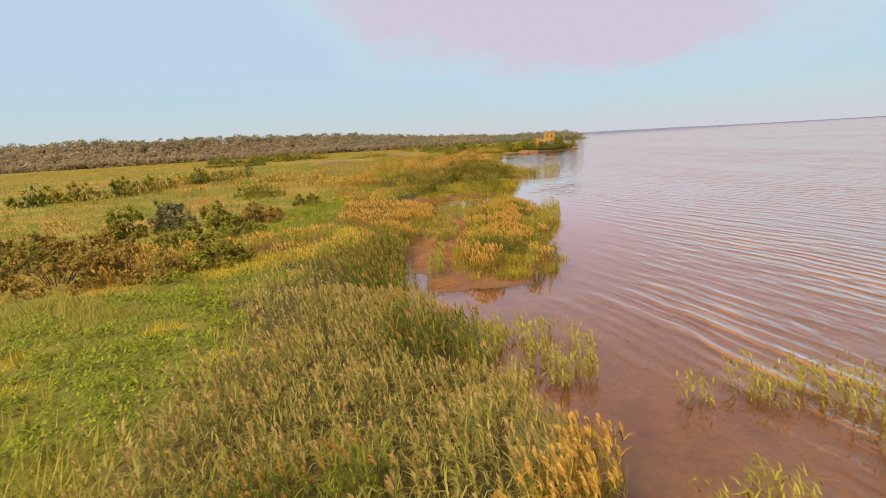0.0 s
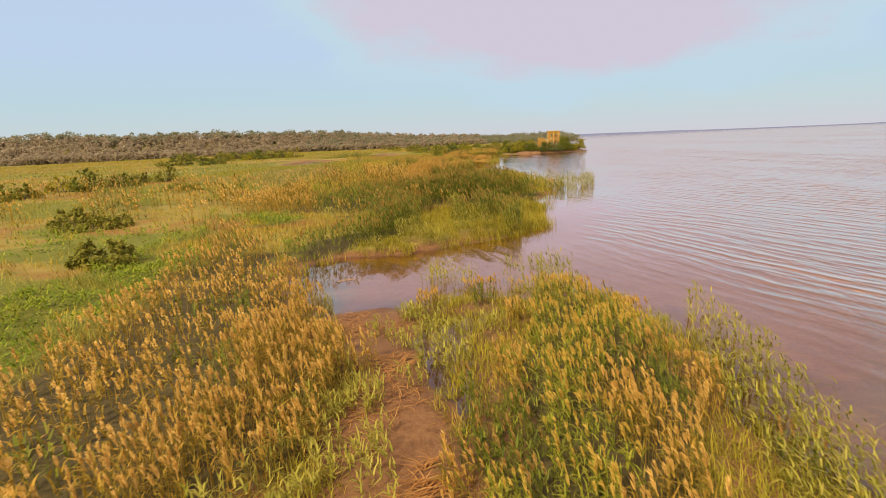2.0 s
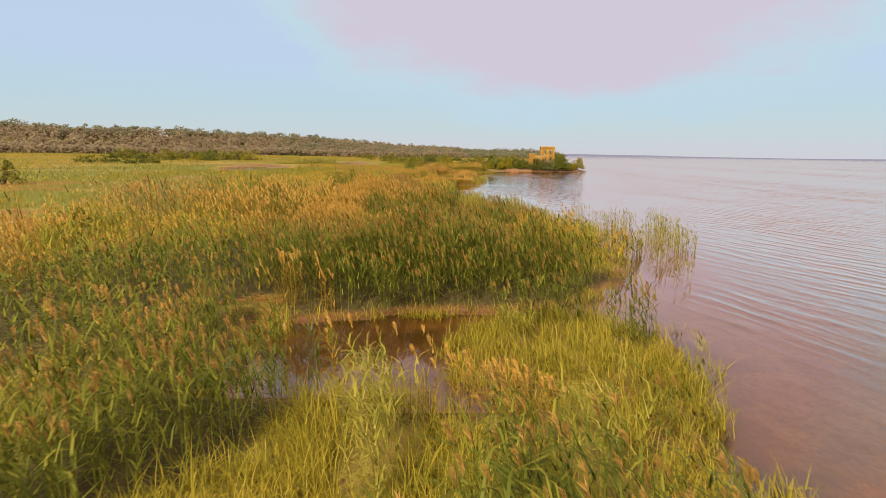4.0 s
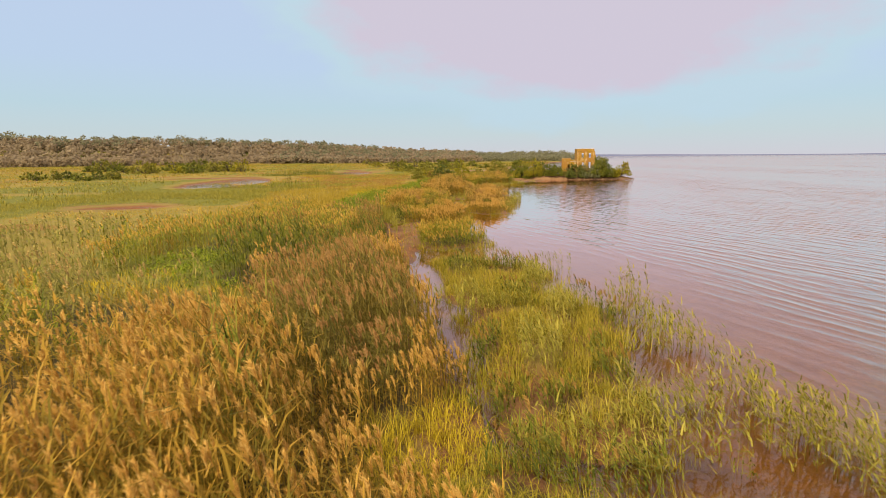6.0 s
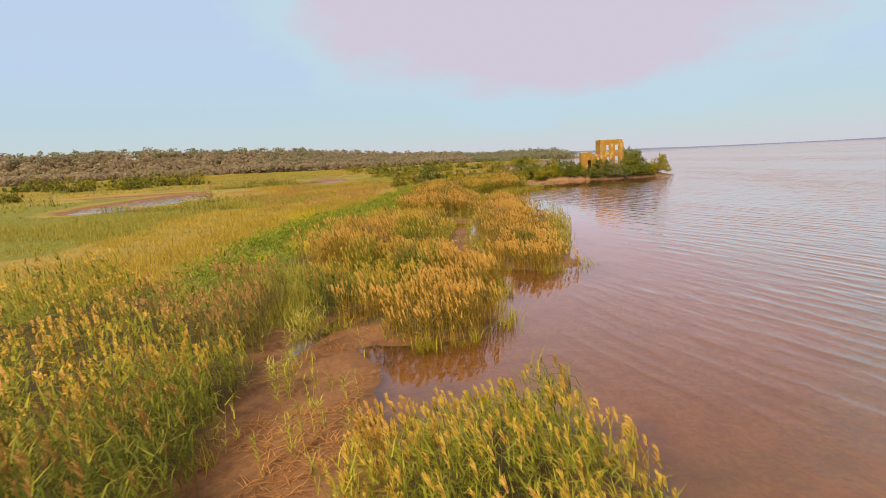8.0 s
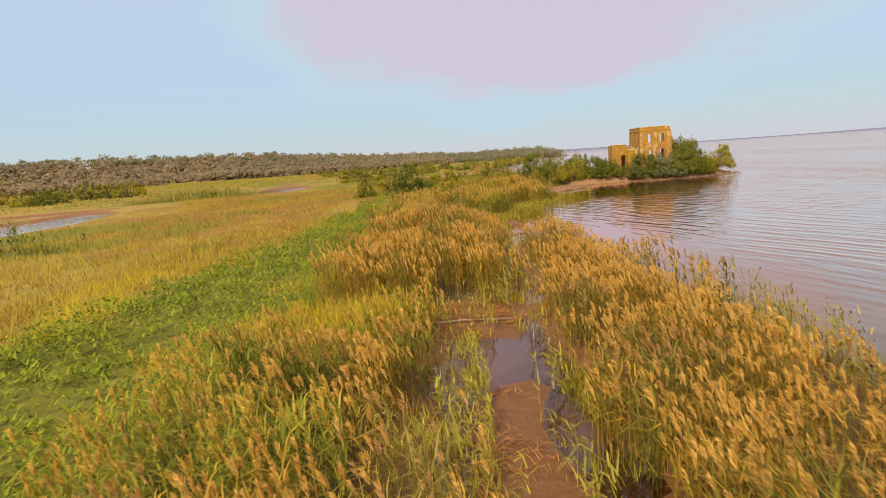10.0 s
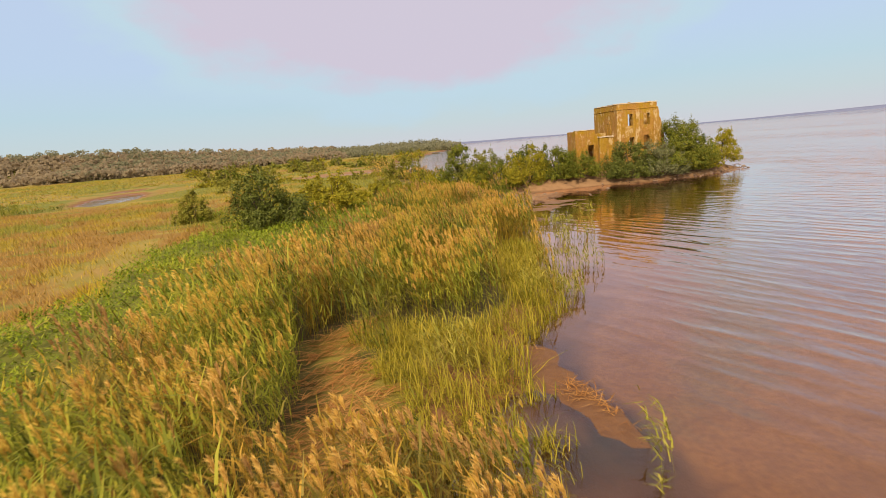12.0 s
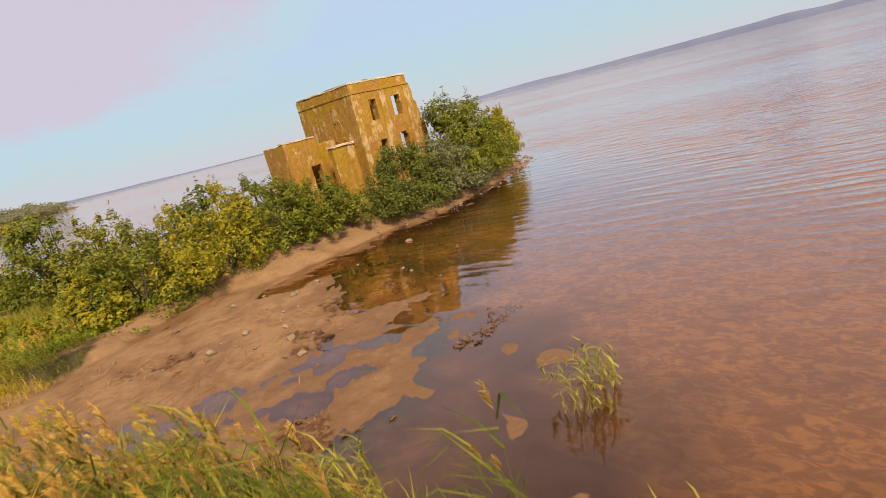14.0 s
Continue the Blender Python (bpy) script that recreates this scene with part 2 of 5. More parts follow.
def water_material():
    m = Mat("lake_water")
    # wind ripples: crests run across the direction (0.77, 0.64)
    turn = radians(-40)
    def swell(length, angle, wobble, seed):
        w = m.n("ShaderNodeTexWave")
        w.inputs["Scale"].default_value = 0.314 / length
        w.inputs["Distortion"].default_value = wobble
        w.inputs["Detail"].default_value = 2.5
        w.inputs["Detail Scale"].default_value = 0.45
        w.inputs["Phase Offset"].default_value = seed
        m.l(m.pos((1, 0.55, 1), (0, 0, turn + angle)), w.inputs["Vector"])
        return m.math("POWER", w.outputs["Fac"], 2.4)

    across = m.pos((1, 0.3, 1), (0, 0, turn))
    gust = m.ramp(m.noise(across, 0.14, 3.0, 0.5), (0.34, (0.35, 0.35, 0.35)), (0.62, (1, 1, 1)))
    calm = m.ramp(m.noise(m.pos((1, 0.2, 1), (0, 0, turn)), 0.018, 3.0, 0.5), (0.38, (0.28, 0.28, 0.28)), (0.58, (1, 1, 1)))
    chop = m.noise(m.pos((1, 0.28, 1), (0, 0, turn + 0.12)), 1.05, 2.0, 0.45)
    small = m.noise(m.pos((1, 0.4, 1), (0, 0, turn - 0.3)), 3.2, 2.0, 0.5)
    fine = m.noise(m.pos((1, 0.5, 1), (0, 0, turn)), 9.0, 2.0, 0.6)
    h = m.math("ADD", m.math("MULTIPLY", swell(1.25, 0.0, 11.0, 0.0), 0.40), m.math("MULTIPLY", swell(0.7, 0.16, 9.0, 2.0), 0.26))
    h = m.math("ADD", m.math("MULTIPLY", h, gust), m.math("ADD", m.math("MULTIPLY", chop, 1.0), m.math("MULTIPLY", small, 0.34)))
    h = m.math("ADD", m.math("MULTIPLY", h, calm), m.math("MULTIPLY", fine, 0.03))
    dp = m.n("ShaderNodeAttribute")
    dp.attribute_name = "depth"
    shoal = m.n("ShaderNodeMapRange")                # waves die down in the shallows
    shoal.inputs["From Min"].default_value, shoal.inputs["From Max"].default_value = 0.095, 0.24
    shoal.inputs["To Min"].default_value, shoal.inputs["To Max"].default_value = 0.15, 1.0
    m.l(dp.outputs["Fac"], shoal.inputs["Value"])
    nrm = m.bump(m.math("MULTIPLY", h, shoal.outputs["Result"]), 1.0, 0.2)
    fr = m.n("ShaderNodeFresnel")
    fr.inputs["IOR"].default_value = 1.55
    m.l(nrm, fr.inputs["Normal"])
    gl = m.n("ShaderNodeBsdfGlossy")
    gl.inputs["Color"].default_value = (1.0, 0.87, 0.83, 1)
    gl.inputs["Roughness"].default_value = 0.03
    m.l(nrm, gl.inputs["Normal"])
    clear = m.n("ShaderNodeBsdfTransparent")
    clear.inputs["Color"].default_value = (0.98, 0.86, 0.62, 1)
    silt = m.n("ShaderNodeBsdfDiffuse")              # light scattered by silt in the water
    silt.inputs["Color"].default_value = (0.50, 0.325, 0.22, 1)
    body = m.n("ShaderNodeMixShader")
    murk = m.n("ShaderNodeMapRange")
    murk.interpolation_type = "SMOOTHSTEP"
    murk.inputs["From Min"].default_value, murk.inputs["From Max"].default_value = 0.16, 0.55
    murk.inputs["To Min"].default_value, murk.inputs["To Max"].default_value = 0.0, 0.92
    m.l(dp.outputs["Fac"], murk.inputs["Value"])
    m.l(murk.outputs["Result"], body.inputs[0])
    m.l(nrm, silt.inputs["Normal"])
    m.l(clear.outputs[0], body.inputs[1])
    m.l(silt.outputs[0], body.inputs[2])
    gloss = m.n("ShaderNodeMapRange")
    gloss.inputs["From Min"].default_value, gloss.inputs["From Max"].default_value = 0.042, 0.55
    gloss.inputs["To Min"].default_value, gloss.inputs["To Max"].default_value = 0.015, 0.97
    m.l(fr.outputs[0], gloss.inputs["Value"])
    mx = m.n("ShaderNodeMixShader")
    m.l(gloss.outputs["Result"], mx.inputs[0])
    m.l(body.outputs[0], mx.inputs[1])
    m.l(gl.outputs[0], mx.inputs[2])
    return m.done(mx.outputs[0])


def plaster_material(name="ochre_plaster_over_brick", worn=0.55):
    m = Mat(name)
    p = m.pos()
    big = m.noise(p, 0.7, 5.0, 0.65, 0.4)
    mid = m.noise(p, 2.6, 6.0, 0.7)
    fine = m.noise(p, 22.0, 5.0, 0.7)
    streak = m.noise(m.pos((5, 5, 0.35)), 1.0, 4.0, 0.6)
    col = m.ramp(mid, (0.3, (0.19, 0.092, 0.013)), (0.5, (0.285, 0.148, 0.022)), (0.72, (0.36, 0.20, 0.042)))
    col = m.mix(m.ramp(m.noise(p, 0.32, 4.0, 0.6), (0.42, (0, 0, 0)), (0.6, (1, 1, 1))), col, m.ramp(mid, (0.3, (0.24, 0.13, 0.008)), (0.7, (0.33, 0.195, 0.014))))
    br = m.n("ShaderNodeTexBrick")
    for k, c in (("Color1", (0.30, 0.115, 0.03)), ("Color2", (0.22, 0.08, 0.022)), ("Mortar", (0.32, 0.18, 0.065))):
        br.inputs[k].default_value = (*c, 1)
    br.inputs["Scale"].default_value = 1.0
    br.inputs["Brick Width"].default_value, br.inputs["Row Height"].default_value, br.inputs["Mortar Size"].default_value = 0.27, 0.085, 0.012
    g = m.n("ShaderNodeNewGeometry")
    sp = m.n("ShaderNodeSeparateXYZ")
    m.l(g.outputs["Position"], sp.inputs[0])
    cb = m.n("ShaderNodeCombineXYZ")
    m.l(m.math("ADD", sp.outputs["X"], sp.outputs["Y"]), cb.inputs[0])
    m.l(sp.outputs["Z"], cb.inputs[1])
    m.l(cb.outputs[0], br.inputs["Vector"])
    bare = m.ramp(m.math("ADD", m.math("MULTIPLY", big, 0.7), m.math("MULTIPLY", mid, 0.3)), (0.50, (0, 0, 0)), (0.57, (1, 1, 1)))
    col = m.mix(m.math("MULTIPLY", bare, 0.55), col, br.outputs["Color"])
    pale = m.ramp(streak, (0.56, (0, 0, 0)), (0.72, (1, 1, 1)))
    col = m.mix(m.math("MULTIPLY", pale, 0.3), col, (0.46, 0.35, 0.19))
    dark = m.ramp(m.noise(m.pos((2.5, 2.5, 0.5)), 1.0, 5.0, 0.7), (0.3, (1, 1, 1)), (0.46, (0, 0, 0)))
    col = m.mix(m.math("MULTIPLY", dark, 0.35), col, (0.17, 0.085, 0.025))
    patch = m.ramp(m.noise(m.pos((1.5, 1.5, 0.9)), 1.0, 7.0, 0.7), (worn, (0, 0, 0)), (worn + 0.07, (1, 1, 1)))
    col = m.mix(m.math("MULTIPLY", patch, 0.7), col, m.ramp(fine, (0.3, (0.42, 0.28, 0.12)), (0.7, (0.54, 0.41, 0.23))))
    hgt = m.math("ADD", m.math("MULTIPLY", fine, 0.4), m.math("MULTIPLY", m.math("SUBTRACT", 1.0, bare), 0.6))
    return m.done(m.principled(col, 0.9, m.bump(hgt, 0.3, 0.025), spec=0.2))


def simple_material(name, c1, c2, scale, rough=0.85, bump=0.4, stretch=(1, 1, 1)):
    m = Mat(name)
    p = m.pos(stretch)
    a = m.noise(p, scale, 5.0, 0.65)
    b = m.noise(p, scale * 6, 4.0, 0.6)
    col = m.ramp(a, (0.3, c1), (0.7, c2))
    col = m.mix(m.math("MULTIPLY", b, 0.35), col, c1)
    return m.done(m.principled(col, rough, m.bump(b, bump, 0.03), spec=0.25))


M_GROUND = ground_material()
M_WATER = water_material()
M_PLASTER = plaster_material()
M_PLASTER_WORN = plaster_material("worn_pale_plaster", 0.47)
M_CAP = simple_material("weathered_mortar", (0.38, 0.27, 0.15), (0.60, 0.50, 0.36), 2.5)
M_BARK = simple_material("bark", (0.05, 0.035, 0.022), (0.12, 0.09, 0.06), 4.0, stretch=(4, 4, 1))
M_STONE = simple_material("rubble_stone", (0.13, 0.08, 0.05), (0.33, 0.23, 0.15), 1.3)
M_DRIFTWOOD = simple_material("weathered_wood", (0.24, 0.14, 0.08), (0.42, 0.29, 0.19), 3.0, stretch=(1, 6, 6))
# aerial haze over the far shore is put into this blue-grey colour
M_HAZE = simple_material("haze_tinted_shore", (0.115, 0.13, 0.20), (0.15, 0.165, 0.24), 0.004, 1.0, 0.0)
# far leaves paled and greyed: the haze of distance is in their colours
M_WOOD_FAR = leaf_material("hazy_far_wood_leaves", (0.33, 0.265, 0.16), (0.36, 0.285, 0.17), (0.39, 0.30, 0.18), 0.65, 0.02, 0.9)
M_PINE_FAR = leaf_material("hazy_far_pine_needles", (0.25, 0.245, 0.14), (0.275, 0.265, 0.15), (0.30, 0.28, 0.16), 0.65, 0.02, 0.9)

# ---- plan of the marsh ----


def lattice(ix, iy, seed):
    h = (ix.astype(np.int64) * 374761393 + iy.astype(np.int64) * 668265263 + seed * 982451653) & 0x7FFFFFFF
    h = ((h ^ (h >> 13)) * 1274126177) & 0x7FFFFFFF
    return ((h ^ (h >> 16)) & 0xFFFF) / 65535.0


def vnoise(x, y, size, seed):
    """Smooth value noise, 0 to 1, with cells of the given size in metres."""
    x, y = np.asarray(x, float) / size, np.asarray(y, float) / size
    ix, iy = np.floor(x), np.floor(y)
    fx, fy = x - ix, y - iy
    fx, fy = fx * fx * (3 - 2 * fx), fy * fy * (3 - 2 * fy)
    a, b = lattice(ix, iy, seed), lattice(ix + 1, iy, seed)
    c, d = lattice(ix, iy + 1, seed), lattice(ix + 1, iy + 1, seed)
    return (a * (1 - fx) + b * fx) * (1 - fy) + (c * (1 - fx) + d * fx) * fy


def warp(x, y):
    """Frays the outlines."""
    dx = (vnoise(x, y, 3.0, 1) - 0.5) * 1.5 + (vnoise(x, y, 0.9, 2) - 0.5) * 0.6
    dy = (vnoise(x, y, 3.0, 3) - 0.5) * 1.5 + (vnoise(x, y, 0.9, 4) - 0.5) * 0.6
    return x + dx, y + dy


SHORE_Y = (-300, 0, 15, 19, 24, 29, 33, 41, 47, 50, 54, 58, 62, 66, 69, 70.5, 72, 77, 84, 84.8, 90.6, 91.6, 92.8, 93.4, 94.4, 96.4, 98.2, 100.6, 105, 110, 116, 118, 126,
           138, 142.5, 161, 163, 170, 176, 182, 188, 192, 196, 204, 215, 218.4, 221, 226.6, 232, 237, 241, 244, 246, 248.5, 252, 256, 259)
SHORE_X = (20, 7, 3, 2.3, 0.8, -1.5, -2.8, -1.8, -1.2, 0, -0.3, -2.5, -4, -5.5, -5, 1, 5, 8.3, 9.5, -1.3, -1.3, 3.0, 5.2, 9.3, 10.8, 12.6, 13.8, 14.3, 14.7, 14.0, 11.0, 6.3, 4.5,
           3.5, 1.8, 1.5, 2.7, 6.8, 7.4, 7.4, 7.4, 8.8, 11, 12.4, 13.4, 14.9, 17.4, 19.7, 22.0, 24.2, 26.2, 25.8, 25.2, 24.0, 23.2, 24, 33)
COAST_Y = (259, 264, 270, 282, 300, 350, 420, 600, 740, 790, 800, 5000)      # beyond the point with the ruin
COAST_X = (33, 41, 41, 34, 32, 38, 50, 110, 165, 185, 60, 60)


def capsule(x, y, ax, ay, bx, by, ra, rb):
    """Depth inside a tapered capsule, in metres; negative outside."""
    vx, vy = bx - ax, by - ay
    t = np.clip(((x - ax) * vx + (y - ay) * vy) / (vx * vx + vy * vy + 1e-9), 0, 1)
    return ra + (rb - ra) * t - np.hypot(x - ax - t * vx, y - ay - t * vy)


def oval(x, y, cx, cy, rx, ry, turn=0.0):
    """1 at the middle, 0 on the rim, negative outside."""
    c, s = math.cos(radians(turn)), math.sin(radians(turn))
    u, v = (x - cx) * c + (y - cy) * s, -(x - cx) * s + (y - cy) * c
    return 1 - np.hypot(u / rx, v / ry)


ISLETS = [(2.6, 34, 4.6, 45, 2.1, 3.0), (4.6, 45, 5.6, 54, 3.0, 2.9), (5.6, 54, 6.0, 59, 2.9, 1.8), (1.8, 59.6, 3.4, 60.2, 0.9, 0.8),
          (8.0, 86.5, 8.3, 88.5, 2.7, 2.5), (8.8, 121, 8.5, 133, 2.2, 2.2), (10.3, 126, 10.6, 129, 1.4, 1.6), (7.4, 136, 7.2, 140, 1.8, 1.0),
          (6.6, 147.6, 6.6, 150.5, 1.9, 1.8), (5.4, 161, 6.2, 169, 2.8, 2.2), (12.0, 170, 12.5, 178, 1.9, 2.0), (12.5, 178, 14.3, 186, 2.0, 3.0),
          (14.3, 186, 14.3, 198, 3.0, 2.3), (14.3, 198, 15.2, 206, 2.3, 1.7), (8, 139.5, 10, 137.5, 1.2, 1.3)]
POINT = [(36, 262, 46, 262, 5.4, 7.3), (46, 262, 56, 259.5, 7.3, 3.7), (56, 259.5, 60.5, 258.2, 3.7, 1.0)]
POOLS = [(0.3, 27.3, 1.4, 1.7, 0), (-47, 252, 9, 30, 4), (-64, 283, 17, 7, 22), (-25, 333, 6, 24, 8), (-32, 373, 4, 11, 0), (-35, 179, 5, 3, 10), (35.6, 255.0, 2.6, 1.2, 8), (14.5, 345, 4, 4.5, 0)]
MUDS = [(3.0, 22.5, 1.3, 9.0, 6, -0.075), (14.9, 214.6, 1.7, 6.2, -16, 0.035), (-0.1, 44, 3.0, 14, 2, 0.14), (2.0, 88, 3.8, 3.4, 0, -0.04), (3.1, 150, 1.8, 11, 0, 0.10), (1.8, 31, 3.2, 2.0, 0, 0.05), (-1.0, 58, 2.4, 3, 0, 0.08), (28.5, 246.5, 7.0, 8.5, 0, -0.012), (29.5, 253.8, 6.6, 6.8, 15, 0.07), (13.5, 213, 2.0, 4.5, -25, -0.04),
        (9.3, 182, 2.0, 12, -10, -0.03), (8.8, 192, 2.8, 3.2, 0, 0.05), (11.2, 217, 1.5, 5, -14, 0.03)]


def inside(x, y):
    """Metres inside the vegetated land (positive) or out on the water (negative)."""
    main = np.where(y < 259, np.interp(y, SHORE_Y, SHORE_X), np.interp(y, COAST_Y, COAST_X)) - x
    for c in ISLETS:
        main = np.maximum(main, capsule(x, y, *c))
    return main


def height(x, y, lumps=True):
    """The ground: land a little over the water, shelving shore, pools, the raised point."""
    wx, wy = warp(x, y)
    f = inside(wx, wy)
    land = 0.01 + 0.41 * np.clip(f / 2.4, 0, 1) + 0.5 * np.clip((f - 60) / 200, 0, 1)
    fp = f
    for c in POINT:
        fp = np.maximum(fp, capsule(wx, wy, *c) - 1.0)
    fp = np.minimum(fp, 0)
    sea = -0.03 + 0.022 * np.maximum(fp, -10) + 0.013 * np.clip(fp + 10, -120, 0)
    sea = sea * (1 - 0.62 * np.clip(oval(wx, wy, 37, 247, 25, 19) * 2.2, 0, 1))          # the shallow bay under the ruin
    z = np.where(f > 0, land, sea)
    for cx, cy, rx, ry, turn, rise in MUDS:
        k = np.clip(oval(wx, wy, cx, cy, rx, ry, turn) * 3, 0, 1)
        z = np.where((f < 0.5) | (cy == 192), z * (1 - k) + k * rise, z)
    silt = np.clip(oval(wx, wy, 8.8, 179.5, 1.5, 7.5, -4) * 3, 0, 1)               # silted-up mouth of the channel
    z = z * (1 - silt) + silt * (0.055 + 0.06 * (vnoise(x, y, 1.2, 19) - 0.5))
    sand = np.clip(oval(wx, wy, 29.5, 251.5, 11, 10, 15) * 3, 0, 1)
    z = z + sand * ((vnoise(x, y, 2.6, 15) - 0.5) * 0.06 + (vnoise(x, y, 1.1, 16) - 0.5) * 0.06 + (vnoise(x, y, 0.42, 17) - 0.5) * 0.045 + (vnoise(x, y, 0.2, 18) - 0.5) * 0.03)
    flat = np.clip(oval(wx, wy, 26, 345, 14, 11) * 3, 0, 1)                       # sand flat of the next bay
    z = z * (1 - flat) + flat * (0.05 + 0.06 * (vnoise(x, y, 6.0, 20) - 0.5))
    for c in POINT:
        z = np.maximum(z, np.clip(capsule(wx, wy, *c) * 0.42, -0.2, 1.05))
    for cx, cy, rx, ry, turn in POOLS:
        if cx < -20:
            z = z * (1 - 0.25 * np.clip(oval(wx, wy, cx, cy, rx + 5, ry + 6, turn) * 3, 0, 1))
        k = np.clip(oval(wx, wy, cx, cy, rx, ry, turn) * 7, 0, 1)
        z = z * (1 - k) - 0.12 * k
    if lumps:
        z = z + (vnoise(x, y, 1.3, 11) - 0.5) * 0.07 + (vnoise(x, y, 0.5, 12) - 0.5) * 0.03
    # wooded hills far inland
    ridge = np.interp(x, (-900, -420, -250, -120, 0, 100, 180, 260), (420, 560, 640, 700, 740, 770, 790, 900))
    top = np.interp(x, (-900, -420, -250, -120, 0, 180), (20, 20, 19, 15, 9, 7.0))
    return z + top * np.clip((y - ridge + 20) / 90, 0, 1) * (x < 200)


def mesh_object(name, verts, faces, mat, parent=None):
    """verts (n,3), faces (m,3) or (m,4) as arrays."""
    me = bpy.data.meshes.new(name)
    verts, faces = np.asarray(verts, np.float32), np.asarray(faces, np.int32)
    k = faces.shape[1]
    me.vertices.add(len(verts))
    me.vertices.foreach_set("co", verts.ravel())
    me.loops.add(faces.size)
    me.loops.foreach_set("vertex_index", faces.ravel())
    me.polygons.add(len(faces))
    me.polygons.foreach_set("loop_start", np.arange(len(faces), dtype=np.int32) * k)
    me.update(calc_edges=True)
    me.materials.append(mat)
    ob = new(name, me)
    ob.parent = parent
    return ob


def smooth(ob):
    ob.data.polygons.foreach_set("use_smooth", np.ones(len(ob.data.polygons), bool))
    return ob


def part(name, bm, material, parent, label=""):
    me = bpy.data.meshes.new(name)
    bm.to_mesh(me)
    bm.free()
    me.materials.append(material)
    ob = new(name, me)
    ob.parent = parent
    if label:
        ob["label"] = label
    return ob


def spread(lo, hi, step, far_lo, far_hi, grow=1.18):
    """Grid lines: even steps from lo to hi, then growing steps out to the far ends."""
    mid = list(np.arange(lo, hi + 1e-6, step))
    out, s = [], step
    p = hi
    while p < far_hi:
        s *= grow
        p += s
        out.append(min(p, far_hi))
    back, s, p = [], step, lo
    while p > far_lo:
        s *= grow
        p -= s
        back.append(max(p, far_lo))
    return np.array(back[::-1] + mid + out)


def grid_faces(nx, ny):
    i = np.arange(nx - 1)[None, :] + nx * np.arange(ny - 1)[:, None]
    i = i.ravel()
    return np.stack([i, i + 1, i + nx + 1, i + nx], 1)


gx = spread(-7, 38, 0.85, -4600, 4600, 1.15)
gy = spread(16, 262, 0.85, -600, 4700, 1.15)
gx = np.unique(np.concatenate([gx[(gx < 22) | (gx > 40)], np.arange(22, 40, 0.2)]))          # finer over the beach
gy = np.unique(np.concatenate([gy[(gy < 241) | (gy > 260)], np.arange(241, 260, 0.2)]))
gx = np.unique(np.concatenate([gx[(gx < -84) | (gx > -7)], np.arange(-84, -7, 1.3)]))            # and over the meadow pools
gy = np.unique(np.concatenate([gy[(gy < 262) | (gy > 386)], np.arange(262, 386, 2.0)]))
XX, YY = np.meshgrid(gx, gy)
ZZ = height(XX.ravel(), YY.ravel())
ground = smooth(mesh_object("ground", np.stack([XX.ravel(), YY.ravel(), ZZ], 1), grid_faces(len(gx), len(gy)), M_GROUND))
tagged(ground, "brown mud, sand and meadow soil along a marshy shore", "ground", kind="structure")

wxs, wys = spread(-12, 64, 1.5, -4600, 4600, 1.2), spread(8, 268, 1.5, -600, 4700, 1.2)
WX, WY = np.meshgrid(wxs, wys)
water = mesh_object("water", np.stack([WX.ravel(), WY.ravel(), np.zeros(WX.size)], 1), grid_faces(len(wxs), len(wys)), M_WATER)
deep = water.data.attributes.new("depth", "FLOAT", "POINT")          # the water's depth, for its murk
deep.data.foreach_set("value", np.maximum(-height(WX.ravel(), WY.ravel(), False), 0).astype(np.float32))
tagged(water, "shallow brownish lake water with soft wind ripples", "water", kind="structure")

# ---- reeds, sedges and herbs ----
rng = np.random.default_rng(7)
WIND = np.array([-0.8, 0.25])


def blades(base, length, width, az, lean, curl, seg=2):
    """Bent tapering blades. lean: how far the tip goes sideways, as a share of the length; curl: droop of the tip."""
    n = len(base)
    d = np.stack([np.cos(az), np.sin(az), np.zeros(n)], 1)
    side = np.stack([-np.sin(az), np.cos(az), np.zeros(n)], 1)
    rows = []
    for k in range(seg + 1):
        s = k / seg
        out = lean * length * (s ** 1.6)
        up = length * (s * np.sqrt(np.clip(1 - lean * lean, 0.05, 1)) - curl * s ** 3)
        c = base + d * out[:, None] + np.array([0, 0, 1.0]) * up[:, None]
        w = width * (1.0 if k == 0 else (0.85 if k < seg else 0.0))
        if k < seg:
            rows += [c - side * (w / 2)[:, None], c + side * (w / 2)[:, None]]
        else:
            rows.append(c)
    m = len(rows)
    v = np.stack(rows, 1).reshape(-1, 3)
    f = []
    for k in range(seg - 1):
        a = 2 * k
        f += [(a, a + 1, a + 3), (a, a + 3, a + 2)]
    a = 2 * (seg - 1)
    f.append((a, a + 1, a + 2))
    f = (np.arange(n)[:, None, None] * m + np.array(f)[None]).reshape(-1, 3)
    return v, f


def joined(lots):
    vs, fs, n = [], [], 0
    for v, f in lots:
        vs.append(v)
        fs.append(f + n)
        n += len(v)
    return np.concatenate(vs), np.concatenate(fs)


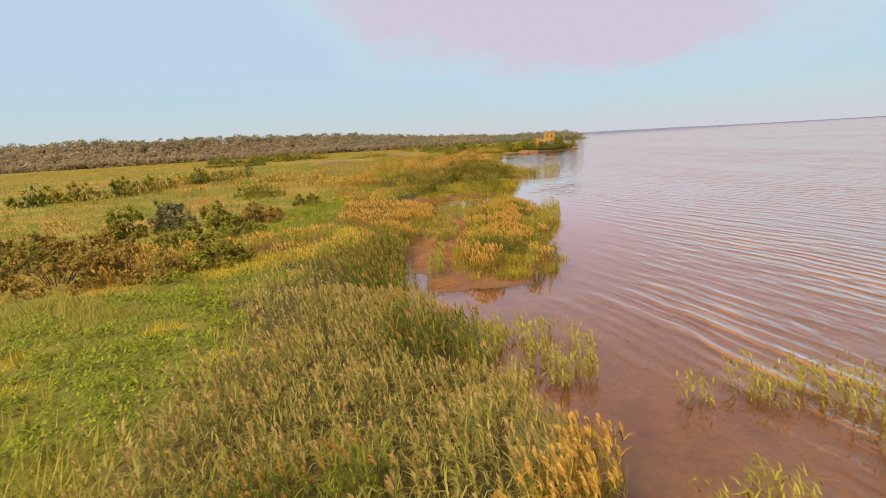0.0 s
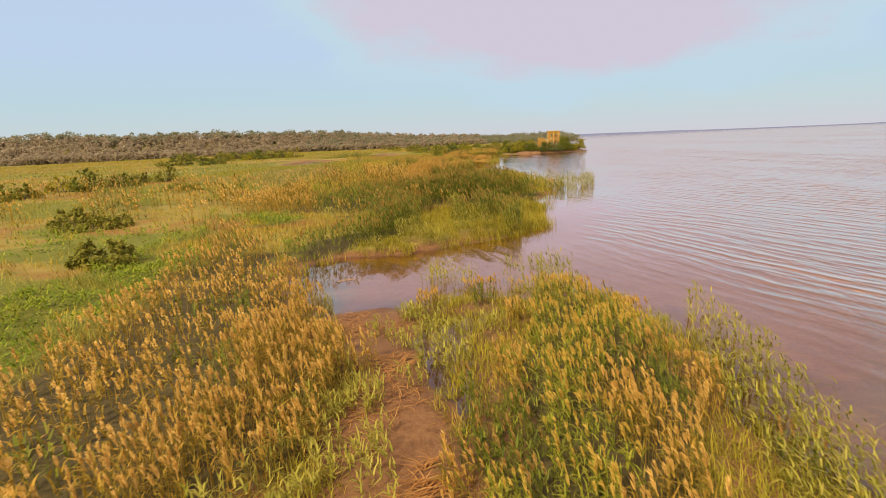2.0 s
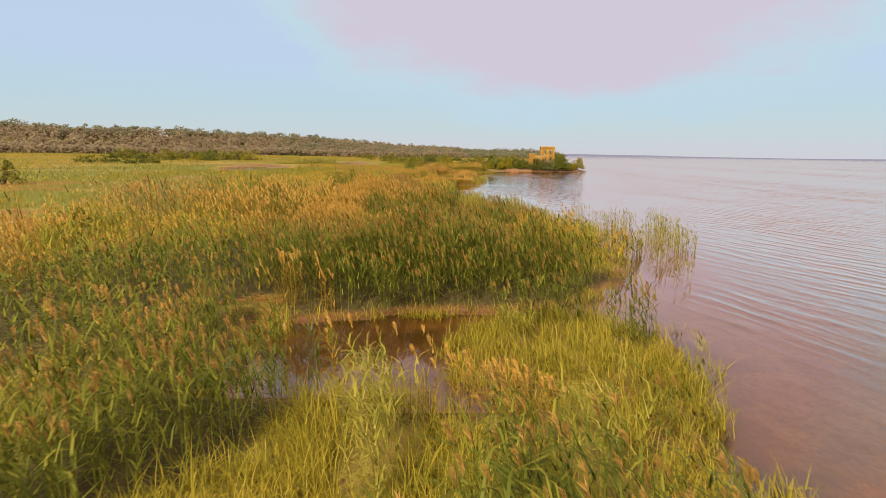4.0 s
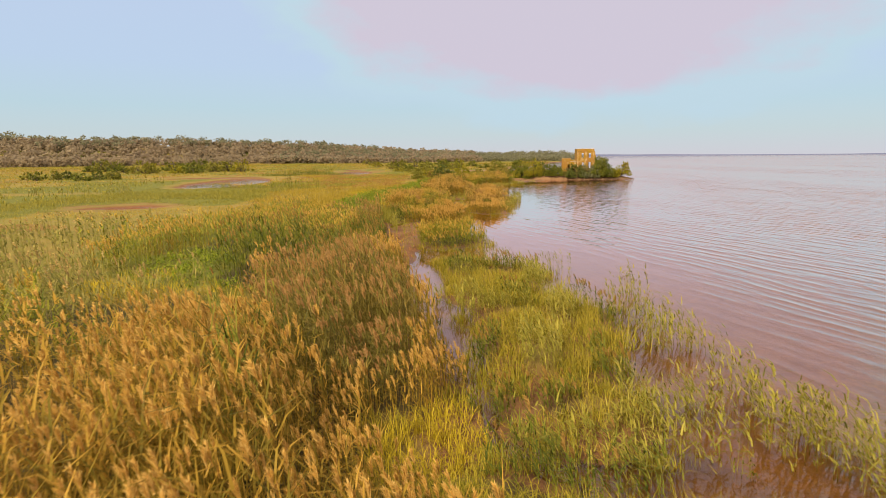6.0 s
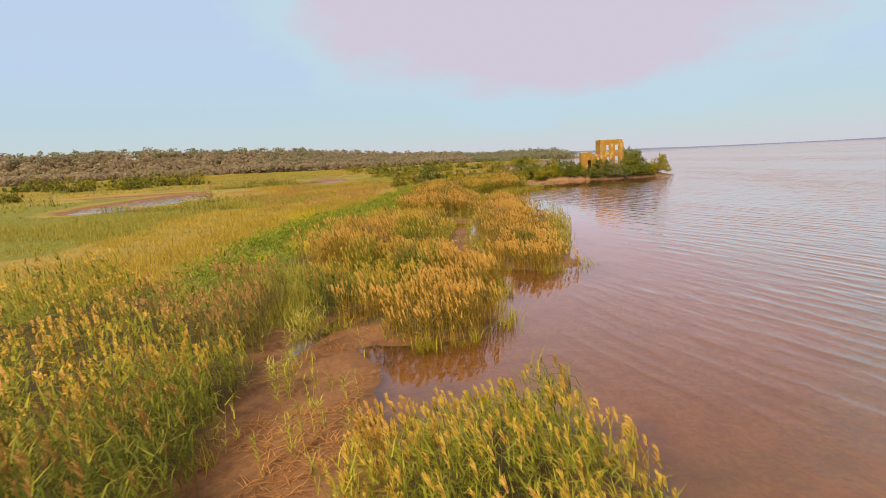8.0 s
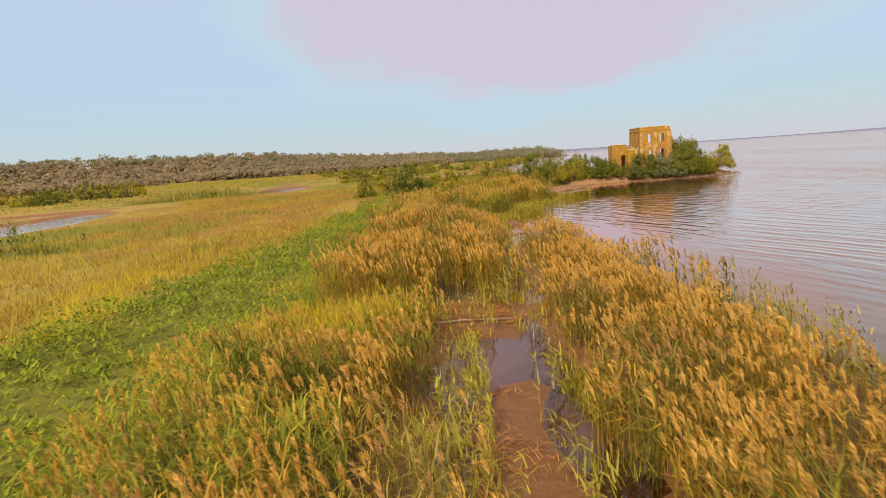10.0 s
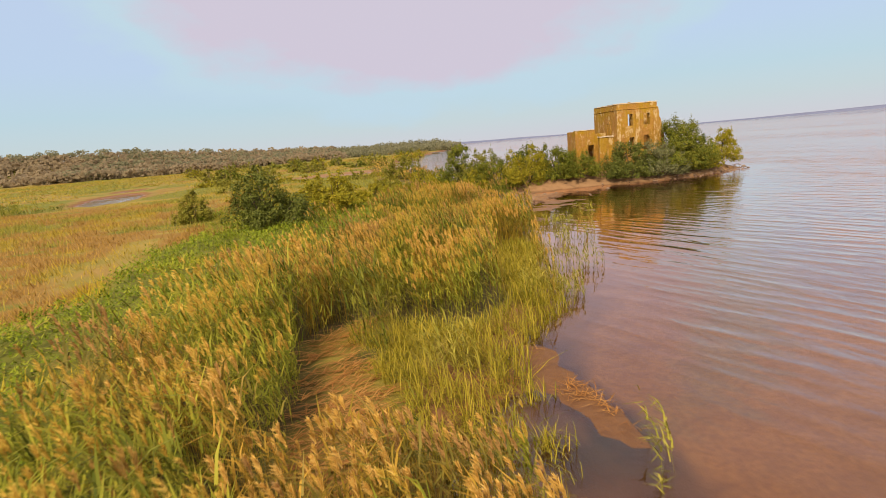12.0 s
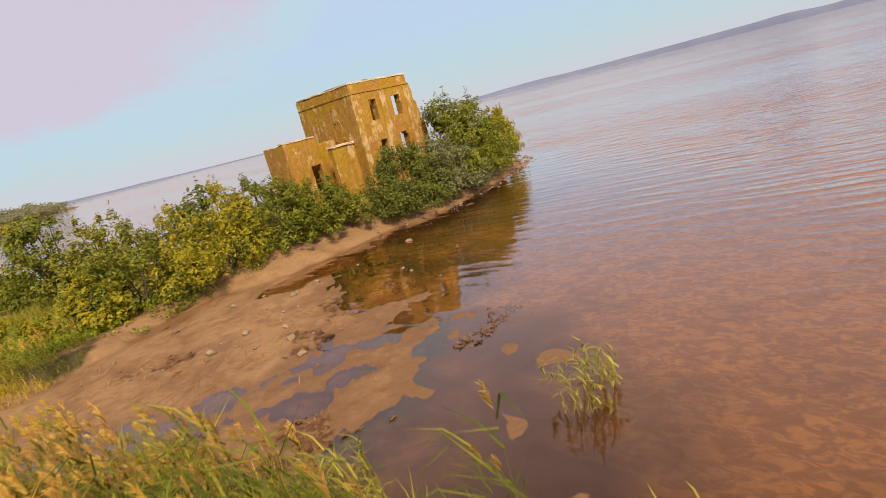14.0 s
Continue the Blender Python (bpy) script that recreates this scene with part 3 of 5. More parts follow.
def reed_leaves(p, h, wid, leaves, stem=True, droop=0.5):
    """Stems with leaves along them, for plants standing at p with heights h."""
    n = len(p)
    lots = []
    tilt = rng.normal(0, 0.06, (n, 2)) + WIND * 0.10
    if stem:
        az = np.arctan2(tilt[:, 1], tilt[:, 0])
        lots.append(blades(p, h, np.full(n, 0.45) * wid, az, np.hypot(tilt[:, 0], tilt[:, 1]), np.zeros(n), 1))
    for k in range(leaves):
        at = rng.uniform(0.05, 0.95, n) ** 0.75
        b = p + np.stack([tilt[:, 0] * h * at ** 1.6, tilt[:, 1] * h * at ** 1.6, h * at], 1)
        az = rng.uniform(0, 2 * np.pi, n)
        az = np.arctan2(np.sin(az) + WIND[1] * 1.1, np.cos(az) + WIND[0] * 1.1)
        lots.append(blades(b, np.maximum(h * rng.uniform(0.24, 0.42, n), 0.32), wid * rng.uniform(0.8, 1.5, n), az, rng.uniform(0.45, 0.92, n),
                           rng.uniform(0.15, droop + 0.1, n), 2 if k % 2 == 0 else 1))
    return joined(lots), tilt


def unit(a):
    return a / (np.linalg.norm(a, axis=1)[:, None] + 1e-9)


def plumes(p, h, tilt, size, strips, wid):
    """Feathery heads that nod with the wind: soft brushes of short spikelets along a bending axis."""
    n = len(p)
    lots = []
    wind = np.array([WIND[0], WIND[1], 0.0]) + np.concatenate([rng.normal(0, 0.28, (n, 2)), np.zeros((n, 1))], 1)
    up = np.array([0, 0, 1.0])
    top = p + np.stack([tilt[:, 0] * h, tilt[:, 1] * h, h * 0.93], 1)
    at = lambda s: top + wind * (0.20 * size * s ** 1.4)[:, None] + up * (size * (0.9 * s - 0.25 * s * s))[:, None]  # noqa: E731
    for k in range(strips):
        s = (k + rng.random(n)) / strips
        c = at(s * 0.85 - 0.05 * (s < 0.1))
        axis = unit(wind * (0.18 + 0.35 * s)[:, None] + up * (1.0 - 0.35 * s)[:, None])
        side = unit(np.cross(axis, rng.normal(0, 1, (n, 3))))
        open_out = 0.16 + 0.42 * np.sin(np.clip(s, 0, 1) * 2.6)
        d = unit(axis + side * open_out[:, None] * 0.9 + unit(wind) * 0.16)
        ln = (size * (0.46 - 0.22 * s) * rng.uniform(0.7, 1.15, n))[:, None]
        w = unit(np.cross(d, rng.normal(0, 1, (n, 3)))) * (wid * rng.uniform(0.7, 1.3, n) * 0.5)[:, None]
        v = np.stack([c - w, c + w, c + d * ln - up * ln * 0.12], 1).reshape(-1, 3)
        lots.append((v, np.arange(n)[:, None] * 3 + np.arange(3)[None]))
    return joined(lots)


# kinds of growth: height, leaf width, leaves per plant near and far, plume length
NONE, GOLD, GREEN, BROWN, SEDGE, YELLOW, HERB, MEADOW, GREY, LITTER, SPARSE, TAN, OLIVE, LIME = range(14)

# stands in the plan: kind, centre, half-axes, turn
STANDS = [
    (OLIVE, -34, 190, 44, 70, 0), (MEADOW, -14, 205, 9, 14, 0), (MEADOW, -26, 168, 14, 12, 0), (TAN, -9, 252, 14, 32, 0), (TAN, -40, 150, 20, 10, 0), (TAN, -30, 265, 30, 42, 0), (OLIVE, -38, 232, 18, 10, 20), (GREEN, -36, 222, 20, 1.6, -16), (GREEN, -62, 246, 14, 2.2, -25), (GREEN, -40, 300, 18, 3, 20), (OLIVE, -20, 318, 26, 9, 10), (GREY, -66, 205, 18, 4, 10), (MEADOW, -12, 188, 9, 26, 0), (GREY, -18, 140, 13, 20, 12), (GREY, -17, 124, 9, 8, 0), (GREY, -9, 142, 5, 9, 0), (HERB, -5.6, 134, 1.8, 3.0, 0), (YELLOW, -9.5, 132.5, 4.5, 1.6, 0), (HERB, -7.6, 150, 2.5, 4, 0), (GOLD, -11, 96, 9, 9, 0),
    (HERB, -11, 24, 5.5, 11, 0), (GREY, -5.6, 27, 2.4, 5, 10), (HERB, -12.3, 58, 3.2, 15, 2), (YELLOW, -8.0, 41.5, 1.8, 11, -25),
    (GREY, -2.2, 19, 4.6, 9, 0), (GREEN, -2.6, 13.5, 1.6, 1.2, 0), (GREEN, 0.4, 22.5, 1.3, 2.6, 20), (LITTER, -3.0, 33.2, 1.6, 1.3, -40), (GREEN, -3.2, 32, 3.0, 4.2, 0), (GREEN, -3.2, 39, 1.6, 2.4, 0), (YELLOW, -4.0, 46.2, 2.6, 2.8, 0), (HERB, -6.6, 41.0, 2.2, 2.6, 0), (GREEN, -3.6, 40.0, 2.2, 1.4, 0),
    (GOLD, -4.2, 53, 4.2, 6.5, 0), (GOLD, -4.5, 62, 3.0, 4.0, 0), (SEDGE, 2, 76, 9, 8, 0), (GREEN, -3.4, 73.5, 3.2, 2.0, 35), (GREEN, -0.8, 84, 1.8, 7, -8),
    (SEDGE, 3.6, 38, 3.0, 5, 0), (LIME, 4.4, 44, 2.6, 9, -8), (GOLD, 4.6, 42, 1.4, 5, -6), (LIME, 6.2, 54, 2.6, 6, 0), (GOLD, 6.6, 50, 1.3, 4, -10), (GREEN, 3.0, 50, 0.8, 2.6, 0), (SEDGE, 7.8, 50, 0.9, 9, -14), (GREEN, 3.0, 98, 9.0, 7.0, -6), (GREEN, 6.0, 102, 6.5, 6.0, -20), (LIME, -9.5, 121, 4.5, 5, 0), (LIME, -7.5, 99, 4.0, 6, 0), (GREEN, -5.0, 91, 4.0, 4.5, 0), (LITTER, -1.4, 91.0, 0.9, 0.8, 20), (SEDGE, 8.2, 87.5, 3.6, 4.0, 0), (GREEN, 1.0, 98.5, 7.0, 5.0, 10), (HERB, 12.0, 99.0, 1.8, 3.5, -20), (GREEN, 7.4, 100, 3.0, 4.0, 0), (LIME, 11.2, 98.5, 2.6, 4.5, -20), (YELLOW, 11.5, 109.5, 2.6, 3.6, -20), (SEDGE, 12.2, 101, 1.8, 6, -20), (SEDGE, 12.6, 107, 1.7, 7, 4), (GOLD, -0.5, 110, 7.0, 11.5, 0),
    (YELLOW, -8.0, 108, 2.0, 4, 0), (SEDGE, 10.4, 114, 4.4, 10, -4), (GOLD, 3.4, 113.5, 3.0, 4.2, 0), (GREEN, 5.5, 103.5, 5.5, 3.6, -8), (YELLOW, 9.6, 111, 3.0, 4.2, 0), (BROWN, 0.9, 128.5, 3.0, 7.5, 8), (GOLD, -3.4, 119.5, 4.5, 5, 0), (YELLOW, 4.8, 119, 1.5, 2.5, 0),
    (LIME, -9, 150, 8, 16, 0), (LIME, -2.6, 147, 5.0, 12, 0), (GREEN, -2.5, 138, 3.6, 5.0, 0), (GREEN, 1.2, 147, 1.6, 6, 8), (BROWN, -1.5, 161, 2.8, 4, 0), (GREEN, 0.2, 139, 1.6, 3, 0), (HERB, -8.2, 137, 2.6, 5, 10), (SEDGE, 9, 128, 3.6, 13, 0), (SEDGE, 10.6, 136.5, 4.2, 2.6, 0), (LIME, 6.6, 149, 2.3, 3.6, 0), (GOLD, 6, 164, 4, 8, 0), (LIME, 4.6, 166, 2.6, 5, 0),
    (GOLD, 3.0, 186, 6.0, 18, 0), (YELLOW, -0.7, 177.4, 1.8, 2.6, 0), (HERB, -0.6, 185, 1.7, 8, 0), (HERB, -0.3, 196.5, 1.2, 7, -4), (SEDGE, 7.2, 186, 0.9, 3.6, -8), (GOLD, 14.8, 188, 6, 24, -10), (SEDGE, 17.0, 187, 1.0, 8, -14),
    (HERB, -3.6, 170, 2.2, 8, 0), 
    (GOLD, 9.5, 208, 5.2, 18, -12), (GOLD, 16, 234, 7.5, 16, -35), (GREEN, 14.5, 225, 2.0, 6, -32), (GREEN, 22.5, 238.5, 2.4, 5, -35), (SEDGE, 13.4, 217, 1.6, 4.2, -22),
    (GOLD, 23.5, 243, 3.2, 5, -20), (SEDGE, 25.6, 242, 1.0, 4, -10), (HERB, -2.2, 178, 1.6, 6, 8), (HERB, 10.0, 246, 5.0, 8, -25), (HERB, 18, 254, 8, 4.5, 10), (HERB, 14, 262, 14, 7, 0), (HERB, 30, 263, 8, 3.5, 0),
]
# thin stands out in the water: centre, half-axes, turn, height
THIN = [(15.7, 107.5, 1.6, 5.0, 0, 0.9), (2.8, 21.8, 2.2, 2.6, 0, 0.75), (8.6, 18.7, 2.6, 0.9, 0, 0.8), (5.9, 14.8, 1.3, 0.9, 0, 0.8), (10.0, 16.2, 1.0, 1.6, 0, 0.8), (6.0, 62.6, 1.5, 1.1, 0, 1.3),
        (17.2, 103, 4.3, 1.4, 42, 1.4), (16.2, 97.3, 0.9, 0.5, 0, 1.2), (14.2, 112, 1.4, 8, 0, 1.3), (13.4, 126, 1.0, 6, 0, 1.2), (14.2, 131, 0.6, 0.6, 0, 1.5),
        (11.8, 119.5, 2.4, 1.8, 0, 1.2), (11.2, 137.2, 1.8, 1.0, 0, 1.2), (21.3, 226.2, 1.7, 1.1, 10, 1.0), (19.0, 223.5, 1.3, 1.6, -20, 0.8), (26.3, 234.2, 1.6, 1.1, 30, 1.0), (24.3, 231.8, 1.3, 0.8, 20, 0.8), (26.4, 237.0, 1.0, 1.2, 0, 0.6),
        (29.6, 239.6, 1.0, 0.6, 0, 0.9), (17.8, 188, 0.8, 8, -10, 1.0), (7.5, 182, 0.7, 8, -8, 0.8), (2.0, 64, 1.6, 1.5, 0, 0.8), (8.6, 50, 1.0, 9, -14, 1.0), (14.9, 133, 0.7, 0.7, 0, 1.3),
        (8.9, 118.3, 2.0, 1.0, 0, 1.1), (15.0, 177, 0.8, 6, -14, 1.0), (17.0, 118.6, 1.6, 1.3, 0, 1.4), (18.8, 114.2, 1.8, 1.0, 0, 1.4), (22.3, 114.3, 1.0, 0.7, 0, 1.4), (20.6, 110, 1.6, 0.9, 20, 1.3), (14.0, 110.5, 1.3, 4.0, 12, 0.9), (17.4, 106.8, 1.7, 1.1, 0, 1.3), (10.8, 196, 1.2, 4, -10, 0.9), (-0.2, 47, 1.4, 9, 4, 0.6), (1.2, 56, 1.6, 3, 0, 0.7), (3.0, 138, 1.0, 3, 0, 0.8)]


def mid_x(y):
    """The line of the muddy channel between the stands."""
    return np.interp(y, (172, 182, 184, 187, 191, 196, 205.6, 209, 213, 225, 250), (8.5, 9.0, 9.5, 10.5, 11.1, 12.4, 13.4, 14.6, 15.6, 19.5, 27))


def kind_at(x, y):
    wx, wy = warp(x, y)
    f = inside(wx, wy)
    a, b = vnoise(x, y, 9.0, 21), vnoise(x, y, 2.2, 22)
    k = np.full(len(x), MEADOW)
    k[a > 0.55] = OLIVE
    k[(a < 0.3)] = TAN
    c = vnoise(x, y, 5.5, 23)
    wild = (x > -60) & (y < 125)
    k[wild & (c > 0.68)] = HERB
    k[wild & (c < 0.30)] = GOLD
    k[wild & (c < 0.16)] = BROWN
    near = f < 7
    k[near & (b > 0.45)] = GOLD
    k[near & (b <= 0.45)] = SEDGE
    k[near & (x < -2) & (y < 62)] = np.where(b > 0.5, GOLD, LIME)[near & (x < -2) & (y < 62)]
    vx, vy = x + (vnoise(x, y, 4.0, 31) - 0.5) * 2.6, y + (vnoise(x, y, 4.0, 32) - 0.5) * 2.6
    for kind, cx, cy, rx, ry, turn in STANDS:
        k[oval(vx, vy, cx, cy, rx, ry, turn) > 0] = kind
    # the green strip between the reeds and the dry meadow
    west = np.interp(y, (168, 190, 199, 207, 213, 231, 245, 250), (-7.0, -5.4, -4.4, -2.2, -0.8, 0.5, 2.6, 6.0)) + (a - 0.5) * 1.6
    east = np.interp(y, (168, 180, 187, 191, 200, 208, 213, 220, 226, 230, 234, 238, 242, 251), (-3.5, 0.2, 1.7, 3.6, 4.5, 5.0, 5.4, 6.5, 7.0, 9.1, 11.1, 13.7, 15.7, 19.2)) + (b - 0.5) * 1.2
    strip = (y > 168) & (y < 256) & (x < east)
    k[strip & (x > west)] = HERB
    k[strip & (x <= west) & (x > -16)] = np.where(y < 212, MEADOW, TAN)[strip & (x <= west) & (x > -16)]
    k[(y > 192) & (y < 250) & (x >= east) & (f > 0.3) & np.isin(k, (HERB, MEADOW, TAN, OLIVE))] = GOLD
    k[(oval(vx, vy, 11.3, 217.4, 1.0, 5.0, -14) > 0)] = LITTER
    for cx, cy, rx, ry in ((-0.8, 178.0, 2.0, 2.2), (3.8, 191.0, 2.7, 2.0), (-6.5, 199, 1.6, 6)):
        k[oval(vx, vy, cx, cy, rx, ry) > 0] = YELLOW
    # drifts of other growth inside the stands
    patchy = 0.65 * vnoise(x, y, 7.0, 48) + 0.35 * vnoise(x, y, 2.0, 49)
    k[(k == TAN) & (patchy > 0.60)] = MEADOW
    k[(k == TAN) & (patchy < 0.36)] = OLIVE
    mixed = vnoise(x, y, 1.7, 41)
    k[(k == GOLD) & (y > 172) & (y < 190) & (x < mid_x(y)) & (vnoise(x, y, 2.6, 42) > 0.5)] = LIME
    k[(k == GOLD) & (y > 207) & (x < mid_x(y) - 0.4) & (vnoise(x, y, 2.6, 42) > 0.5)] = LIME
    k[(k == GOLD) & (mixed > np.where(y > 207, 0.68, 0.80))] = GREEN
    k[(k == GOLD) & (y > 170) & (mixed < 0.26)] = BROWN
    k[(k == GREEN) & (mixed > 0.82)] = LIME
    k[(k == GREEN) & (y > 205) & (y < 250) & (vnoise(x, y, 2.1, 43) > 0.36)] = LIME
    k[(k == LIME) & (mixed < 0.22)] = GOLD
    k[(k == LIME) & (mixed > 0.80)] = GREEN
    k[(k == SEDGE) & (mixed > 0.76)] = GREEN
    k[(k == SEDGE) & (mixed < 0.22)] = SPARSE
    loose = (y < 168) | (y > 250)
    k[(k == HERB) & (mixed < 0.30) & loose] = OLIVE
    k[(k == HERB) & (mixed > np.where(loose, 0.80, 0.84))] = YELLOW
    fray = 0.5 * vnoise(x, y, 1.1, 44)
    k[(f < -0.25 - 0.5 * fray)] = NONE
    k[(k == NONE) & (f > -0.7 - fray) & (vnoise(x, y, 0.7, 45) > 0.5)] = SEDGE
    k[(k == NONE) & (y > 89.6) & (y < 95.5) & (f > -1.3)] = SEDGE
    trod = (oval(wx, wy, -0.3, 43, 2.6, 13, 2) > 0) & (f < 0.35)
    k[trod] = np.where(b[trod] > 0.55, LITTER, np.where(b[trod] < 0.12, SPARSE, NONE))
    for cx, cy, rx, ry, turn in POOLS:
        k[oval(wx, wy, cx, cy, rx + (2.2 if cx < -20 else 0), ry + (3.5 if cx < -20 else 0), turn) > 0] = NONE
    for c in POINT:
        k[capsule(x, y, *c) > 0.2] = NONE
    k[(oval(wx, wy, 31.5, 253.5, 6.5, 6.0, 15) > 0)] = NONE
    k[(oval(wx, wy, 26, 345, 15, 12) > 0)] = NONE
    bare = oval(wx, wy, 9.0, 192.0, 2.0, 2.2, 0) > 0
    k[bare] = np.where(b[bare] > 0.5, SPARSE, LITTER)
    k[(oval(wx, wy, 31.0, 260.0, 9.0, 2.0, -2) > 0)] = HERB
    # the narrow muddy channel between the stands
    mid = mid_x(y)
    half = np.interp(y, (172, 180, 184, 187, 191, 196, 206, 213), (1.1, 1.15, 0.95, 0.65, 0.4, 0.4, 0.4, 0.5)) + 0.6 * (b - 0.5)
    inlet = (y > 124) & (y < 160) & (x > np.interp(y, (124, 126, 131, 138.5, 145, 158), (5.6, 5.3, 4.5, 3.6, 2.3, 0.5))) & (x < np.interp(y, (124, 126, 131, 135.5, 139, 145, 158), (6.2, 6.2, 5.9, 6.0, 5.1, 4.3, 4.4)))
    k[inlet] = np.where(vnoise(x, y, 0.5, 47)[inlet] > 0.8, SPARSE, NONE)
    fringe = (y > 214) & (y < 232) & (f > -0.3) & (f < 0.5 + 1.4 * a) & np.isin(k, (GOLD, LIME, GREEN, BROWN))      # low sedge before the tall reeds
    k[fringe] = SEDGE
    ditch = (y > 170) & (y < 214) & (np.abs(x - mid) < half - 0.15)
    k[ditch] = np.where(vnoise(x, y, 0.45, 46)[ditch] > 0.72, SPARSE, NONE)
    return k


def crowding(x, y):
    """Share of the plants that stand: thin where the mud shows between the stalks."""
    mid = mid_x(y)
    c = np.ones(len(x))
    c[(y > 172) & (y < 195) & (x < mid) & (x > mid - 3.4)] = 0.42
    c[(y > 195) & (y < 214) & (np.abs(x - mid) < 1.6)] = 0.6
    c[(y > 213) & (y < 224) & (x > mid - 2.5)] = 0.6
    return c


def scatter(x0, x1, y0, y1, per_m2):
    n = int((x1 - x0) * (y1 - y0) * per_m2)
    return rng.uniform(x0, x1, n), rng.uniform(y0, y1, n)


def path_x(y):
    return np.interp(y, (6, 80, 166, 190, 206, 221, 236), (0.6, 4.2, 6.2, 8.5, 10.5, 14.3, 22))


def stature(x, y):
    """How tall the reeds grow along the shore: low and grazed at first, tallest on the dry rise, low again on the outer bars."""
    s = np.interp(y, (0, 24, 60, 68, 74, 92, 98, 104, 119, 126, 138, 146, 156, 172, 180, 196, 230, 250), (0.7, 0.6, 0.44, 0.55, 0.85, 0.8, 1.0, 1.3, 1.35, 1.12, 1.08, 0.8, 0.75, 0.85, 0.95, 1.0, 1.05, 0.9))
    s = np.where((x > 1.4) & (y > 30) & (y < 62), 0.46, s)                       # the islet
    s = np.where((x > 6.5) & (y > 94) & (y < 120), np.minimum(s, 0.85), s)
    s = np.where((x > 3.0) & (y > 114) & (y < 124), np.minimum(s, 0.75), s)
    s = np.where((x > 5.5) & (y > 119) & (y < 143), np.minimum(s, 0.46), s)      # green tussocks in the sedge
    s = np.where((x < 6.5) & (y > 180) & (y < 190), s * 0.85, s)
    s = np.where((x > 3.6) & (y > 142) & (y < 174), 0.62, s)                     # islets along the bar
    s = np.where((x > 9.6) & (y > 209) & (y < 219), np.minimum(s, 0.75), s)
    return np.where((x > 11.0) & (y > 168) & (y < 209), 0.66, s)                 # the outer bar


LEAF = {
    GOLD: ((0.09, 0.09, 0.010), (0.27, 0.18, 0.018), (0.50, 0.29, 0.042)),
    GREEN: ((0.045, 0.066, 0.0065), (0.12, 0.138, 0.013), (0.265, 0.24, 0.029)),
    BROWN: ((0.10, 0.10, 0.014), (0.20, 0.165, 0.025), (0.34, 0.23, 0.05)),
    SEDGE: ((0.16, 0.16, 0.013), (0.30, 0.25, 0.02), (0.45, 0.33, 0.038)),
    YELLOW: ((0.27, 0.21, 0.010), (0.43, 0.325, 0.016), (0.55, 0.40, 0.03)),
    HERB: ((0.08, 0.135, 0.008), (0.17, 0.215, 0.013), (0.32, 0.33, 0.025)),
    MEADOW: ((0.205, 0.16, 0.014), (0.34, 0.245, 0.023), (0.47, 0.325, 0.042)),
    GREY: ((0.15, 0.15, 0.024), (0.25, 0.225, 0.04), (0.37, 0.30, 0.075)),
    LITTER: ((0.26, 0.105, 0.025), (0.40, 0.18, 0.045), (0.50, 0.27, 0.08)),
    LIME: ((0.11, 0.135, 0.011), (0.23, 0.23, 0.019), (0.38, 0.325, 0.036)),
    SPARSE: ((0.18, 0.18, 0.018), (0.30, 0.265, 0.032), (0.42, 0.34, 0.06)),
    TAN: ((0.215, 0.12, 0.024), (0.32, 0.185, 0.038), (0.43, 0.26, 0.065)),
    OLIVE: ((0.14, 0.145, 0.016), (0.25, 0.222, 0.027), (0.40, 0.32, 0.05)),
}
NAME = {GOLD: "golden_reed_stand", GREEN: "green_reed_stand", BROWN: "brown_reed_stand", SEDGE: "sedge_stand", YELLOW: "yellow_sedge_stand", HERB: "herb_patch",
        MEADOW: "meadow_grass", GREY: "grey_reed_stand", LITTER: "reed_litter", SPARSE: "thin_reed_stand", TAN: "dry_meadow_grass", OLIVE: "olive_meadow_grass", LIME: "olive_reed_stand"}
LABEL = {GOLD: "ripe golden reeds with feathery tan plumes, bent by wind", GREEN: "dense dark green reeds with brownish plumes",
         BROWN: "olive reeds with dusky pink-brown plumes", SEDGE: "fresh yellow-green sedge at the water's edge", YELLOW: "bright yellow grassy sedge tussocks",
         HERB: "low bright green leafy herbs between the reeds", MEADOW: "golden wild meadow grass", GREY: "grey-green reed with soft pale plumes",
         LITTER: "flattened orange-brown dead reeds on mud", SPARSE: "thin scattered reeds standing in shallow water", TAN: "dry tan and rust meadow grass",
         OLIVE: "olive-yellow wild grass of the wet meadow", LIME: "yellow-green reeds with ochre plumes, swept by wind"}
TALL = {GOLD: 1.7, LIME: 1.8, GREEN: 2.0, BROWN: 2.0, SEDGE: 0.85, YELLOW: 0.9, HERB: 0.72, MEADOW: 0.65, GREY: 1.6, LITTER: 0.5, SPARSE: 1.2, TAN: 0.55, OLIVE: 0.8}
PLUME = {LIME: ((0.44, 0.27, 0.034), (0.55, 0.36, 0.055), (0.63, 0.44, 0.095)), GOLD: ((0.50, 0.285, 0.05), (0.62, 0.375, 0.082), (0.70, 0.46, 0.135)), GREEN: ((0.27, 0.155, 0.03), (0.37, 0.22, 0.05), (0.47, 0.29, 0.08)),
         BROWN: ((0.36, 0.19, 0.05), (0.45, 0.255, 0.08), (0.53, 0.32, 0.115)), GREY: ((0.38, 0.25, 0.07), (0.48, 0.33, 0.105), (0.55, 0.40, 0.15))}

